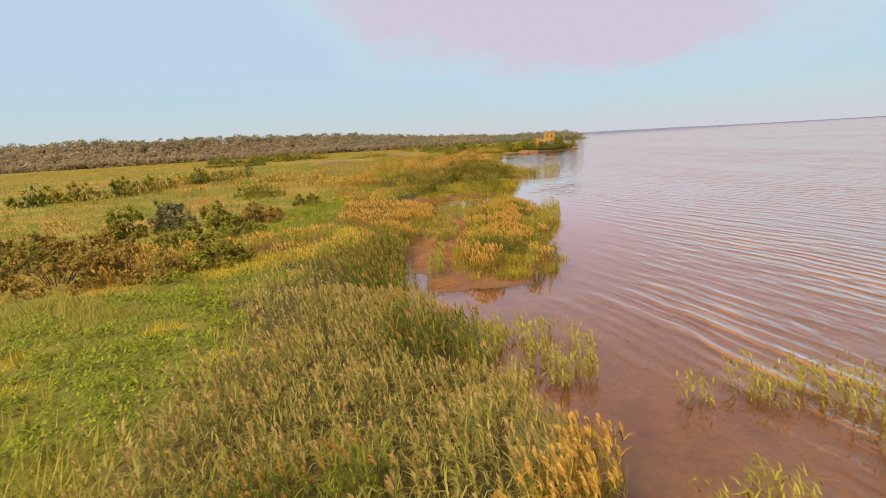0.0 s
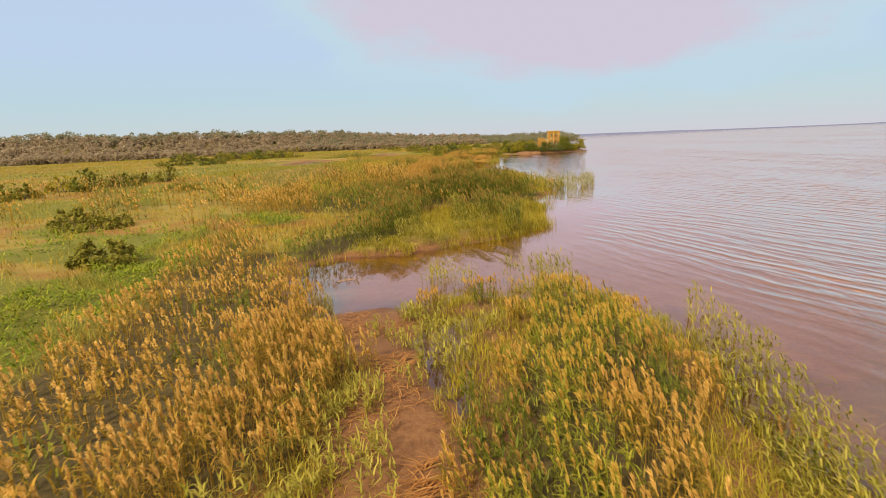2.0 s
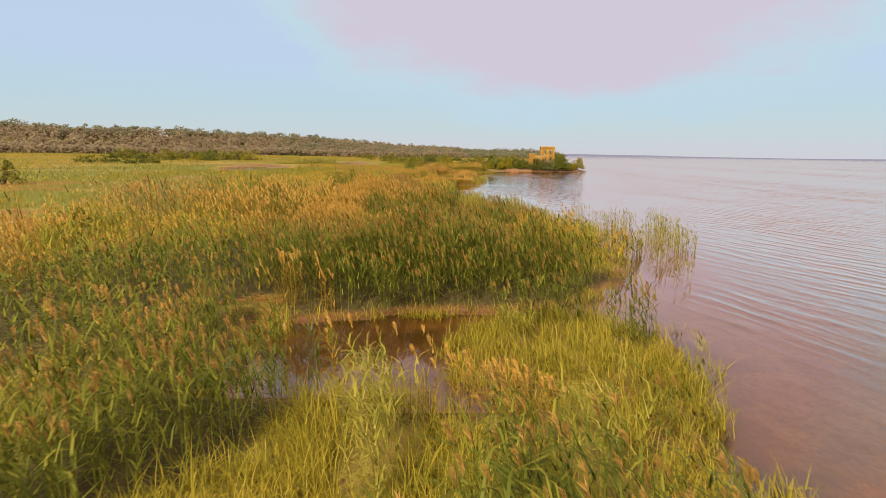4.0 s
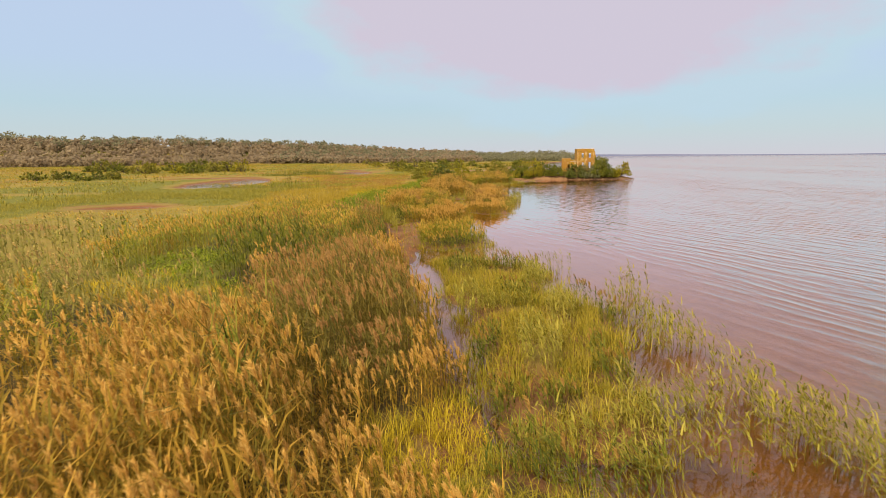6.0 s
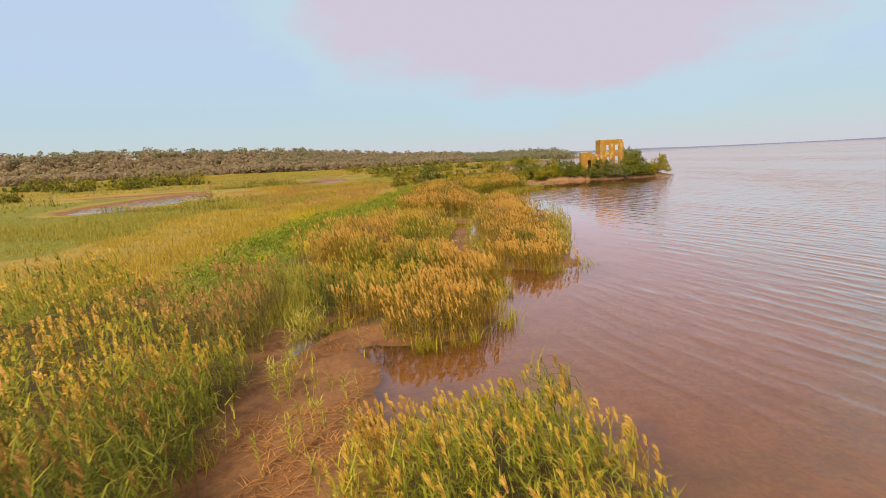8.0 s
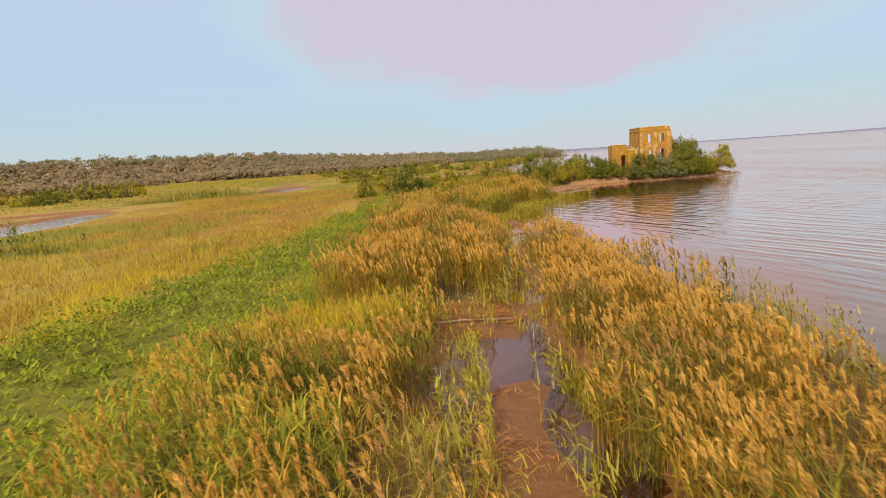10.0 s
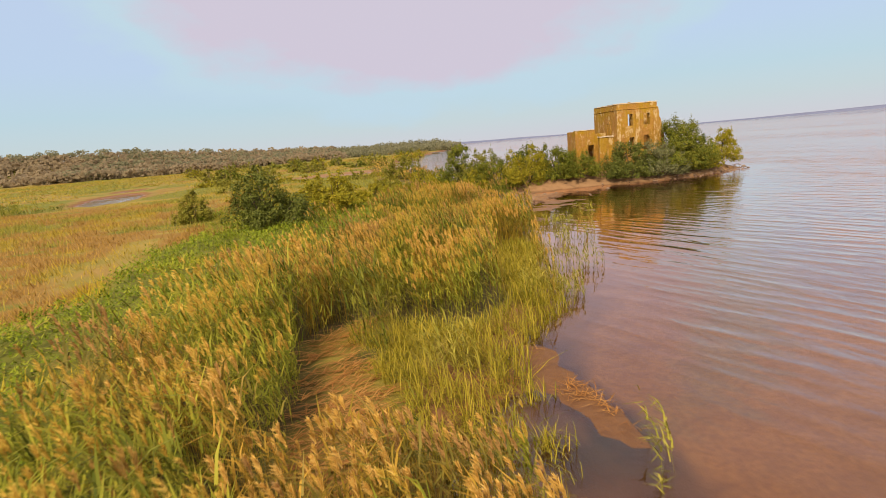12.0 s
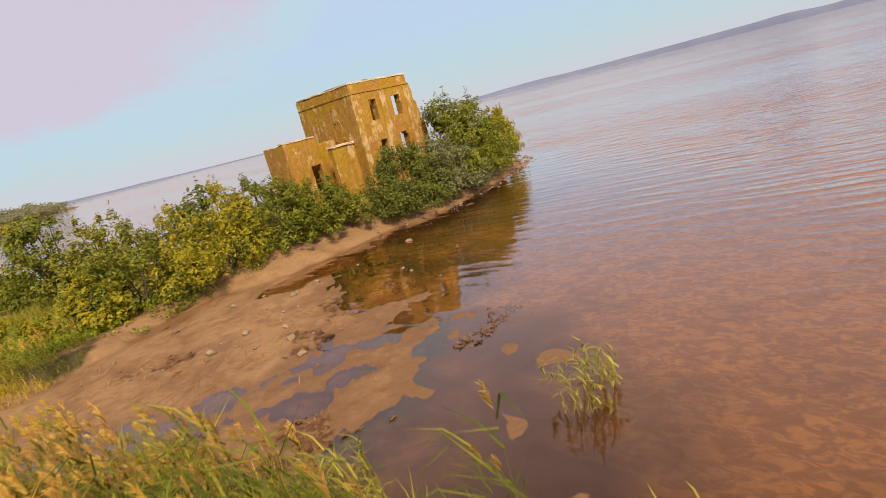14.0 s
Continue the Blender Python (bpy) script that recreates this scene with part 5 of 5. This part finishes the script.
def twig_leaves(rg, lobes, count, size, slim=0.42):
    """Leaves in many small sprays on the lobes, with gaps between them, and upright shoots above."""
    L = np.array(lobes)
    vol = (L[:, 3] * L[:, 4] * L[:, 5]) ** 0.7
    sprays = max(24, count // 55)
    which = rg.choice(len(L), sprays, p=vol / vol.sum())
    d = unit(rg.normal(0, 1, (sprays, 3)) + np.array([0, 0, 0.25]))
    reach = rg.uniform(0.72, 1.1, sprays)
    centre = L[which, :3] + d * L[which, 3:6] * reach[:, None]
    rad = L[which, 3:6].mean(1) * rg.uniform(0.24, 0.42, sprays)
    pick = rg.integers(0, sprays, count)
    e = unit(rg.normal(0, 1, (count, 3)))
    p = centre[pick] + e * (rad[pick] * rg.uniform(0.25, 1.0, count) ** 0.6)[:, None]
    p += np.array([0, 0, -0.35]) * (rad[pick] * (e[:, 2] < 0) * 0.5)[:, None]
    lots = [leaf_quads(rg, p, e + d[pick] * 0.6, size, slim)]
    inner = int(count * 0.2)                                  # leaves deeper inside, in shade
    w = rg.choice(len(L), inner, p=vol / vol.sum())
    e = unit(rg.normal(0, 1, (inner, 3)))
    lots.append(leaf_quads(rg, L[w, :3] + e * L[w, 3:6] * rg.uniform(0.4, 0.85, (inner, 1)), e, size * 1.25, slim))
    high = np.argsort(centre[:, 2])[-max(3, sprays // 4):]
    shoots = rg.choice(high, max(6, sprays // 5))
    for q in shoots:
        m = 9
        s = np.linspace(0, 1, m)
        tip = np.array([rg.normal(0, 0.12), rg.normal(0, 0.12), 1.0]) * rad[q] * rg.uniform(1.4, 2.4)
        lots.append(leaf_quads(rg, centre[q] + s[:, None] * tip + rg.normal(0, 0.35 * size, (m, 3)), rg.normal(0, 1, (m, 3)), size * 0.85, slim * 0.8))
    return joined(lots)


FOLIAGE = {
    "dark": leaf_material("dark_shrub_leaves", (0.066, 0.082, 0.014), (0.105, 0.12, 0.02), (0.17, 0.175, 0.033), 0.3, 1.2),
    "green": leaf_material("green_shrub_leaves", (0.075, 0.098, 0.012), (0.13, 0.15, 0.018), (0.27, 0.25, 0.03), 0.35, 1.2),
    "yellow": leaf_material("yellow_tree_leaves", (0.18, 0.175, 0.013), (0.29, 0.26, 0.019), (0.44, 0.345, 0.028), 0.42, 1.2),
    "grey": leaf_material("grey_willow_leaves", (0.105, 0.113, 0.043), (0.16, 0.162, 0.066), (0.24, 0.232, 0.105), 0.3, 1.2),
    "rust": leaf_material("rusty_shrub_leaves", (0.165, 0.13, 0.025), (0.28, 0.20, 0.037), (0.40, 0.25, 0.054), 0.4, 0.5),
    "olive": leaf_material("olive_shrub_leaves", (0.15, 0.155, 0.019), (0.235, 0.22, 0.028), (0.34, 0.285, 0.045), 0.4, 0.5),
}


def shrub(name, x, y, w, dpt, h, tone, label, count, size=0.1, seed=0, clear=0.0, ground_z=None, group="", lean=0.0):
    """A shrub or small tree: stems or a trunk with limbs, and a crown of single leaves in uneven lobes."""
    rg = np.random.default_rng(seed)
    z0 = float(height(np.array([x]), np.array([y]))[0]) - 0.05 if ground_z is None else ground_z
    top = new(name)
    top.location = (x, y, z0)
    tagged(top, label, "tree" if "tree" in name or name == "sapling" else "shrub", group=group)
    lobes = []
    count_lobes = max(10, int(w * 4.6))
    for k in range(count_lobes):
        level = (k + 0.5) / count_lobes                       # from the skirt up to the top
        a, q = rg.uniform(0, 6.283), rg.uniform(0.25, 1) ** 0.5 * (1.0 - 0.6 * level ** 2)
        px, py = math.cos(a) * w / 2 * q * 0.95, math.sin(a) * dpt / 2 * q * 0.95
        r = rg.uniform(0.19, 0.27) * min(max(w, dpt), h * 1.4) * (1.0 - 0.35 * level)
        pz = clear + max(r * 0.6, (h - clear) * (0.1 + 0.92 * level ** 1.15) - r * 0.8)
        lobes.append((px + lean * pz, py, pz, r * 1.1, r * min(1.1, dpt / w + 0.3), r * rg.uniform(0.8, 1.05)))
    bm = bmesh.new()
    if clear > 0.3:
        limb(bm, (0, 0, -0.1), (lean * clear, 0, clear * 1.15), 0.035 * h, 0.024 * h)
        root = (lean * clear, 0, clear * 1.1)
        for lb in lobes:
            limb(bm, root, (lb[0] * 0.8, lb[1] * 0.8, lb[2]), 0.016 * h, 0.005 * h, 5)
    else:
        for lb in lobes:
            limb(bm, (lb[0] * 0.25, lb[1] * 0.25, -0.1), (lb[0] * 0.85, lb[1] * 0.85, lb[2]), 0.014 * h, 0.005 * h, 5)
    part("trunk" if clear > 0.3 else "branchwork", bm, M_BARK, top)
    v, f = twig_leaves(rg, lobes, count, size)
    v[:, 2] = np.maximum(v[:, 2], 0.02)
    mesh_object("crown" if clear > 0.3 else "foliage", v, f, FOLIAGE[tone], top)
    return top


# on the point, round the ruin
shrub("tree", 51.8, 257.0, 6.6, 5.0, 5.6, "green", "dense dark green broadleaf tree beside the ruin", 21384, 0.114, 1, 0.31)
shrub("tree", 58.0, 258.5, 4.8, 3.4, 3.9, "yellow", "small airy yellow-green tree on the stony tip", 9500, 0.100, 2, 0.32, lean=0.1)
shrub("shrub", 55.4, 257.4, 2.8, 2.4, 2.6, "yellow", "small yellow-green shrub between the trees on the stones", 3600, 0.095, 28)
shrub("willow_shrub", 48.2, 256.0, 6.0, 3.6, 3.8, "grey", "silvery grey-green willow shrub under the ruin wall", 12636, 0.091, 3)
shrub("shrub", 45.0, 256.2, 5.6, 3.6, 3.7, "dark", "dark green shrub before the ruined annex", 14580, 0.091, 4)
shrub("shrub", 40.2, 258.2, 5.0, 3.6, 2.5, "green", "fresh green shrub beside the annex", 8748, 0.091, 5)
shrub("shrub", 37.6, 258.6, 5.2, 3.6, 3.4, "green", "rounded green shrub on the sandy bank", 8748, 0.091, 6)
shrub("shrub", 34.4, 259.4, 6.0, 4.0, 3.9, "yellow", "yellow-green shrub on the sandy bank", 10692, 0.091, 7)
shrub("shrub", 31.0, 260.4, 5.8, 4.0, 3.6, "green", "green shrub with yellowing leaves on the bank", 9720, 0.091, 8)
shrub("shrub", 31.2, 272.0, 5.4, 4.6, 5.2, "green", "tall green willow shrub in the thicket", 7920, 0.120, 9)
shrub("shrub", 28.8, 297.0, 9.0, 6.0, 3.8, "olive", "broad olive willow thicket beyond the isthmus", 4320, 0.182, 27)
shrub("shrub", 26.4, 262.4, 4.6, 4.0, 1.5, "yellow", "low yellow-olive shrub at the edge of the thicket", 4680, 0.108, 10)
shrub("shrub", 37.4, 268.6, 5.2, 3.6, 3.4, "olive", "olive shrub behind the bank", 2492, 0.125, 11)
shrub("shrub", 33.0, 270.4, 6.0, 4.0, 4.4, "olive", "olive shrub behind the bank", 5248, 0.125, 12)
shrub("sapling", 41.0, 265.4, 0.8, 0.7, 3.0, "olive", "thin bare sapling with a small leafy top", 160, 0.09, 24, 2.1)
# thicket between the reeds and the point
shrub("shrub", 8.6, 249.6, 6.2, 4.8, 4.4, "dark", "dark blue-green spreading shrub in the meadow", 8266, 0.125, 13)
shrub("shrub", 13.6, 254.6, 6.0, 4.6, 3.7, "yellow", "yellow-olive shrub in the thicket", 8529, 0.125, 14)
shrub("shrub", 18.6, 260.4, 4.6, 4.2, 1.9, "yellow", "low yellowish shrub with sparse leaves", 4680, 0.103, 15)
shrub("shrub", 1.6, 260.0, 3.6, 3.2, 2.9, "olive", "rounded olive shrub in dry grass", 3738, 0.125, 16)
shrub("shrub", 5.6, 263.0, 3.4, 3.2, 2.6, "rust", "rust and olive shrub in the meadow", 2099, 0.125, 17)
shrub("shrub", 21.6, 269.4, 6.0, 4.4, 1.7, "olive", "spreading olive shrub in the thicket", 4680, 0.114, 18)
shrub("shrub", 22.4, 262.6, 5.4, 3.8, 1.7, "yellow", "broad yellow-green shrub beside the reeds", 5760, 0.103, 19)
shrub("shrub", 29.4, 260.2, 3.6, 2.8, 2.2, "yellow", "low yellowing shrub on the bank", 4330, 0.125, 20)
shrub("shrub", 36.4, 262.6, 4.6, 3.6, 3.8, "dark", "dark green shrub in the thicket", 5904, 0.125, 22)
shrub("shrub", 41.8, 264.8, 4.0, 3.4, 3.0, "dark", "dark shrub behind the annex", 2624, 0.125, 23)
rs = random.Random(21)
for k in range(46):
    py = rs.uniform(270, 350)
    px = rs.uniform(15 - 0.18 * (py - 210), 33)
    if py > 322 and px > 6:
        px -= 16
    shrub("shrub", px, py, rs.uniform(3, 6), rs.uniform(3, 5), rs.uniform(0.9, 1.8), rs.choice(("yellow", "olive", "olive", "yellow")), "low willow shrub in the overgrown meadow", 600, 0.2, 100 + k,
          group="meadow shrubs")
for k in range(46):
    py = rs.uniform(340, 620)
    px = rs.uniform(15 - 0.18 * (py - 210), 40 + (py - 340) * 0.25)
    shrub("shrub", px, py, rs.uniform(5, 10), rs.uniform(4, 8), rs.uniform(2.5, 5.0), rs.choice(("green", "olive", "olive", "yellow")), "distant willow shrub on the low shore", 420, 0.4, 200 + k,
          group="distant shrubs")
# left meadow
for k, (px, py, w, h, tone, lab) in enumerate([
        (-20.4, 34.0, 6.0, 2.2, "rust", "reddish-brown and green shrub in the wet meadow"), (-16.4, 34.4, 5.0, 2.0, "rust", "brown and green leafy shrub"), (-13.4, 37.2, 3.6, 1.7, "olive", "rounded olive green shrub in the meadow"),
        (-19.2, 52.0, 2.6, 2.6, "olive", "slender upright dark green shrub"), (-25.6, 49.6, 2.8, 2.9, "olive", "narrow upright dark green shrub"), (-24.0, 53.6, 3.2, 2.8, "grey", "pale grey-green willow in the meadow"),
        (-16.4, 54.6, 3.0, 1.9, "rust", "rusty brown shrub in the reeds"), (-15.4, 48.0, 3.2, 1.5, "olive", "low olive shrub in grass"), (-26.0, 83.4, 5.2, 1.9, "olive", "dark olive low shrub"), (-29.5, 87, 3.4, 1.4, "olive", "low dark olive shrub in grass"),
        (-36.6, 123, 4.4, 1.6, "olive", "low olive shrub in golden grass"), (-16.8, 108, 3.6, 1.5, "olive", "low shrub in the reeds"), (-33, 40, 4.6, 2.1, "olive", "rounded olive green shrub in the meadow"),
        (-25.5, 37.5, 4.6, 1.9, "olive", "spreading olive shrub in the wet meadow"), (-29.0, 44.0, 4.0, 1.8, "rust", "brown and green leafy shrub"), (-18.8, 44.6, 4.0, 1.8, "olive", "spreading olive shrub in the wet meadow"),
        (-17.4, 58.0, 3.4, 1.7, "rust", "rusty brown shrub in the reeds"), (-15.6, 68.5, 3.2, 1.4, "olive", "low olive shrub in grass"), (-21.8, 39.4, 5.0, 2.1, "rust", "reddish-brown and green shrub in the wet meadow")]):
    shrub("shrub", px, py, w * 1.3, w * 1.05, h, tone, lab, 3300, 0.125, 300 + k)
for k in range(16):
    t = k / 15
    px, py = -61 + 4 * t + rs.uniform(-4, 4), 90 + 62 * t + rs.uniform(-3, 3)
    shrub("shrub", px, py, rs.uniform(4, 7), rs.uniform(4, 6), rs.uniform(2.2, 4.0), rs.choice(("olive", "green", "yellow", "olive", "olive")), "shrub in a hedge-like row across the meadow", 1300, 0.21, 330 + k, group="row of shrubs")
for k in range(30):
    px = rs.uniform(-170, -78)
    py = 352 + (px + 85) * -0.35 + rs.uniform(-30, 40)
    shrub("shrub", px, py, rs.uniform(6, 11), rs.uniform(5, 9), rs.uniform(3, 6.5), rs.choice(("olive", "green", "yellow", "grey", "olive")), "rounded willow before the wooded hill", 520, 0.42, 400 + k, group="willows by the hill")
for k in range(8):
    px, py = -104 + rs.uniform(-16, 16), 270 + rs.uniform(-10, 14)
    shrub("shrub", px, py, rs.uniform(4, 6), rs.uniform(4, 6), rs.uniform(2.4, 4), rs.choice(("olive", "dark", "green")), "shrub on the far meadow", 500, 0.3, 450 + k, group="meadow shrubs")

# ---- wooded hills and the far shore ----
rgf = np.random.default_rng(3)


def wood(name, n, place, mat, tall, wide, clumps, leaf, label, slim=False):
    """A far wood of many uneven crowns on thin trunks, one mass."""
    X, Y, S = place(n)
    Z = height(X, Y)
    lots = []
    for k in range(n):
        h = tall * S[k] * rgf.uniform(0.8, 1.15)
        w = wide * S[k] * rgf.uniform(0.75, 1.2)
        if slim:
            lob = [(X[k] + rgf.normal(0, w * 0.12), Y[k], Z[k] + h * q, w * (0.25 + 0.22 * q), w * (0.25 + 0.22 * q), h * 0.13) for q in (0.4, 0.62, 0.8, 0.9)]
        else:
            lob = [(X[k] + rgf.normal(0, w * 0.2), Y[k] + rgf.normal(0, w * 0.2), Z[k] + h * q, w * rgf.uniform(0.3, 0.46), w * 0.4, h * 0.2) for q in (0.1, 0.32, 0.52, 0.68)]
        lots.append(leaf_cloud(rgf, lob, clumps, leaf, 0.75))
    v, f = joined(lots)
    top = new(name)
    tagged(top, label, "wood", kind="stuff")
    mesh_object("crowns", v, f, mat, top)
    p = np.stack([X, Y, Z - 0.5], 1)
    v, f = blades(p, tall * 0.55 * S, np.full(n, 0.3), rgf.uniform(0, 6.28, n), np.full(n, 0.02), np.zeros(n), 2)
    mesh_object("trunks", v, f, M_BARK, top)
    return top


def on_ridge(x0, x1, front, back):
    def place(n):
        X = rgf.uniform(x0, x1, n)
        ridge = np.interp(X, (-900, -420, -250, -120, 0, 100, 180, 260), (420, 560, 640, 700, 740, 770, 790, 900))
        Y = ridge + rgf.uniform(front, back, n)
        S = np.interp(X, (-420, -150, 0, 100, 190), (1.0, 0.95, 0.8, 0.95, 1.15)) * rgf.uniform(0.75, 1.1, n) * (0.8 + 0.35 * vnoise(X, Y, 70.0, 8))
        return X, Y, S
    return place


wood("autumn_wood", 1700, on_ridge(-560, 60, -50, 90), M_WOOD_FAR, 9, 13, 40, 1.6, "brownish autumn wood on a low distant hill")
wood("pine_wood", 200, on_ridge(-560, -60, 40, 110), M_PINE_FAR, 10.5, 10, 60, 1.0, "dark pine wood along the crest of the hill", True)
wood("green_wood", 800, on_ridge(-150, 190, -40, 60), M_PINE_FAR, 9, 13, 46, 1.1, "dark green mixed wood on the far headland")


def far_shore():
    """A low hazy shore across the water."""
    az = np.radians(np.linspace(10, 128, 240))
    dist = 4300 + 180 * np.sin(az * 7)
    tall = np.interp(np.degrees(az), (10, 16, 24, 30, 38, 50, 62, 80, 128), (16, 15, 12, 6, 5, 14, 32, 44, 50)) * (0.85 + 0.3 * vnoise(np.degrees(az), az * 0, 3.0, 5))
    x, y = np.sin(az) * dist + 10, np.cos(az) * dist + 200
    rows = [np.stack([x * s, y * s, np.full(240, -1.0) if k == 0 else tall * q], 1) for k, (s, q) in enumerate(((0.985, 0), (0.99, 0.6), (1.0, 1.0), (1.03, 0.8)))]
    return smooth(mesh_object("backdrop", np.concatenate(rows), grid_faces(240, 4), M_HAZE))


tagged(far_shore(), "low wooded shore far across the water, tinted blue-grey for haze", "shore", kind="structure")

# ---- stones and driftwood ----


def stone_mesh(seed):
    r = random.Random(seed)
    bm = bmesh.new()
    bmesh.ops.create_icosphere(bm, subdivisions=2, radius=0.5)
    cuts = [Vector((r.uniform(-1, 1), r.uniform(-1, 1), r.uniform(-1, 1))).normalized() for _ in range(7)]
    for v in bm.verts:
        for c in cuts:
            dd = v.co.dot(c) - 0.33
            if dd > 0:
                v.co -= c * dd * 0.9
        v.co *= r.uniform(0.96, 1.04)
    me = bpy.data.meshes.new("stone")
    bm.to_mesh(me)
    bm.free()
    me.materials.append(M_STONE)
    return me


STONES = [stone_mesh(k) for k in range(6)]
rs = random.Random(9)
for k in range(310):
    t = rs.random() ** 0.6
    px = 40 + 21.0 * t + rs.gauss(0, 0.3)
    py = 256.6 - 1.5 * math.sin(min(1, t * 1.5) * 2.2) + (1.9 * max(0, t - 0.62) / 0.38) + rs.gauss(0, 0.55)
    if k > 272:
        px, py = rs.uniform(26, 40), rs.uniform(248, 256)
    s = rs.choice((0.09, 0.11, 0.14, 0.18, 0.26)) * rs.uniform(0.8, 1.3)
    z = float(height(np.array([px]), np.array([py]))[0])
    if z < -0.12:
        continue
    ob = new("stone", rs.choice(STONES))
    ob.matrix_world = Matrix.Translation((px, py, z + s * 0.14)) @ Matrix.Rotation(rs.uniform(0, 6.28), 4, "Z") @ Matrix.Diagonal((s * 1.2, s, s * 0.7, 1))
    tagged(ob, "pale brown rubble stone on the shore", "stone", group="shore stones")


def driftwood(x, y, length, turn, thick=0.07):
    bm = bmesh.new()
    limb(bm, (-length / 2, 0, 0), (0, 0.06, 0.03), thick, thick * 0.85, 8)
    limb(bm, (-0.05, 0.05, 0.03), (length / 2, 0, 0.0), thick * 0.85, thick * 0.6, 8)
    limb(bm, (length * 0.2, 0.03, 0.02), (length * 0.23, 0.12, 0.06), thick * 0.4, thick * 0.2, 6)
    top = part("driftwood_log", bm, M_DRIFTWOOD, None)
    top.location = (x, y, float(height(np.array([x]), np.array([y]))[0]) + thick * 0.8)
    top.rotation_euler = (0, 0, radians(turn))
    return tagged(top, "bleached grey-brown driftwood log lying on mud", "log")


driftwood(8.8, 191.6, 3.4, -6, 0.045)
driftwood(-2.4, 64.6, 0.9, 25, 0.05)
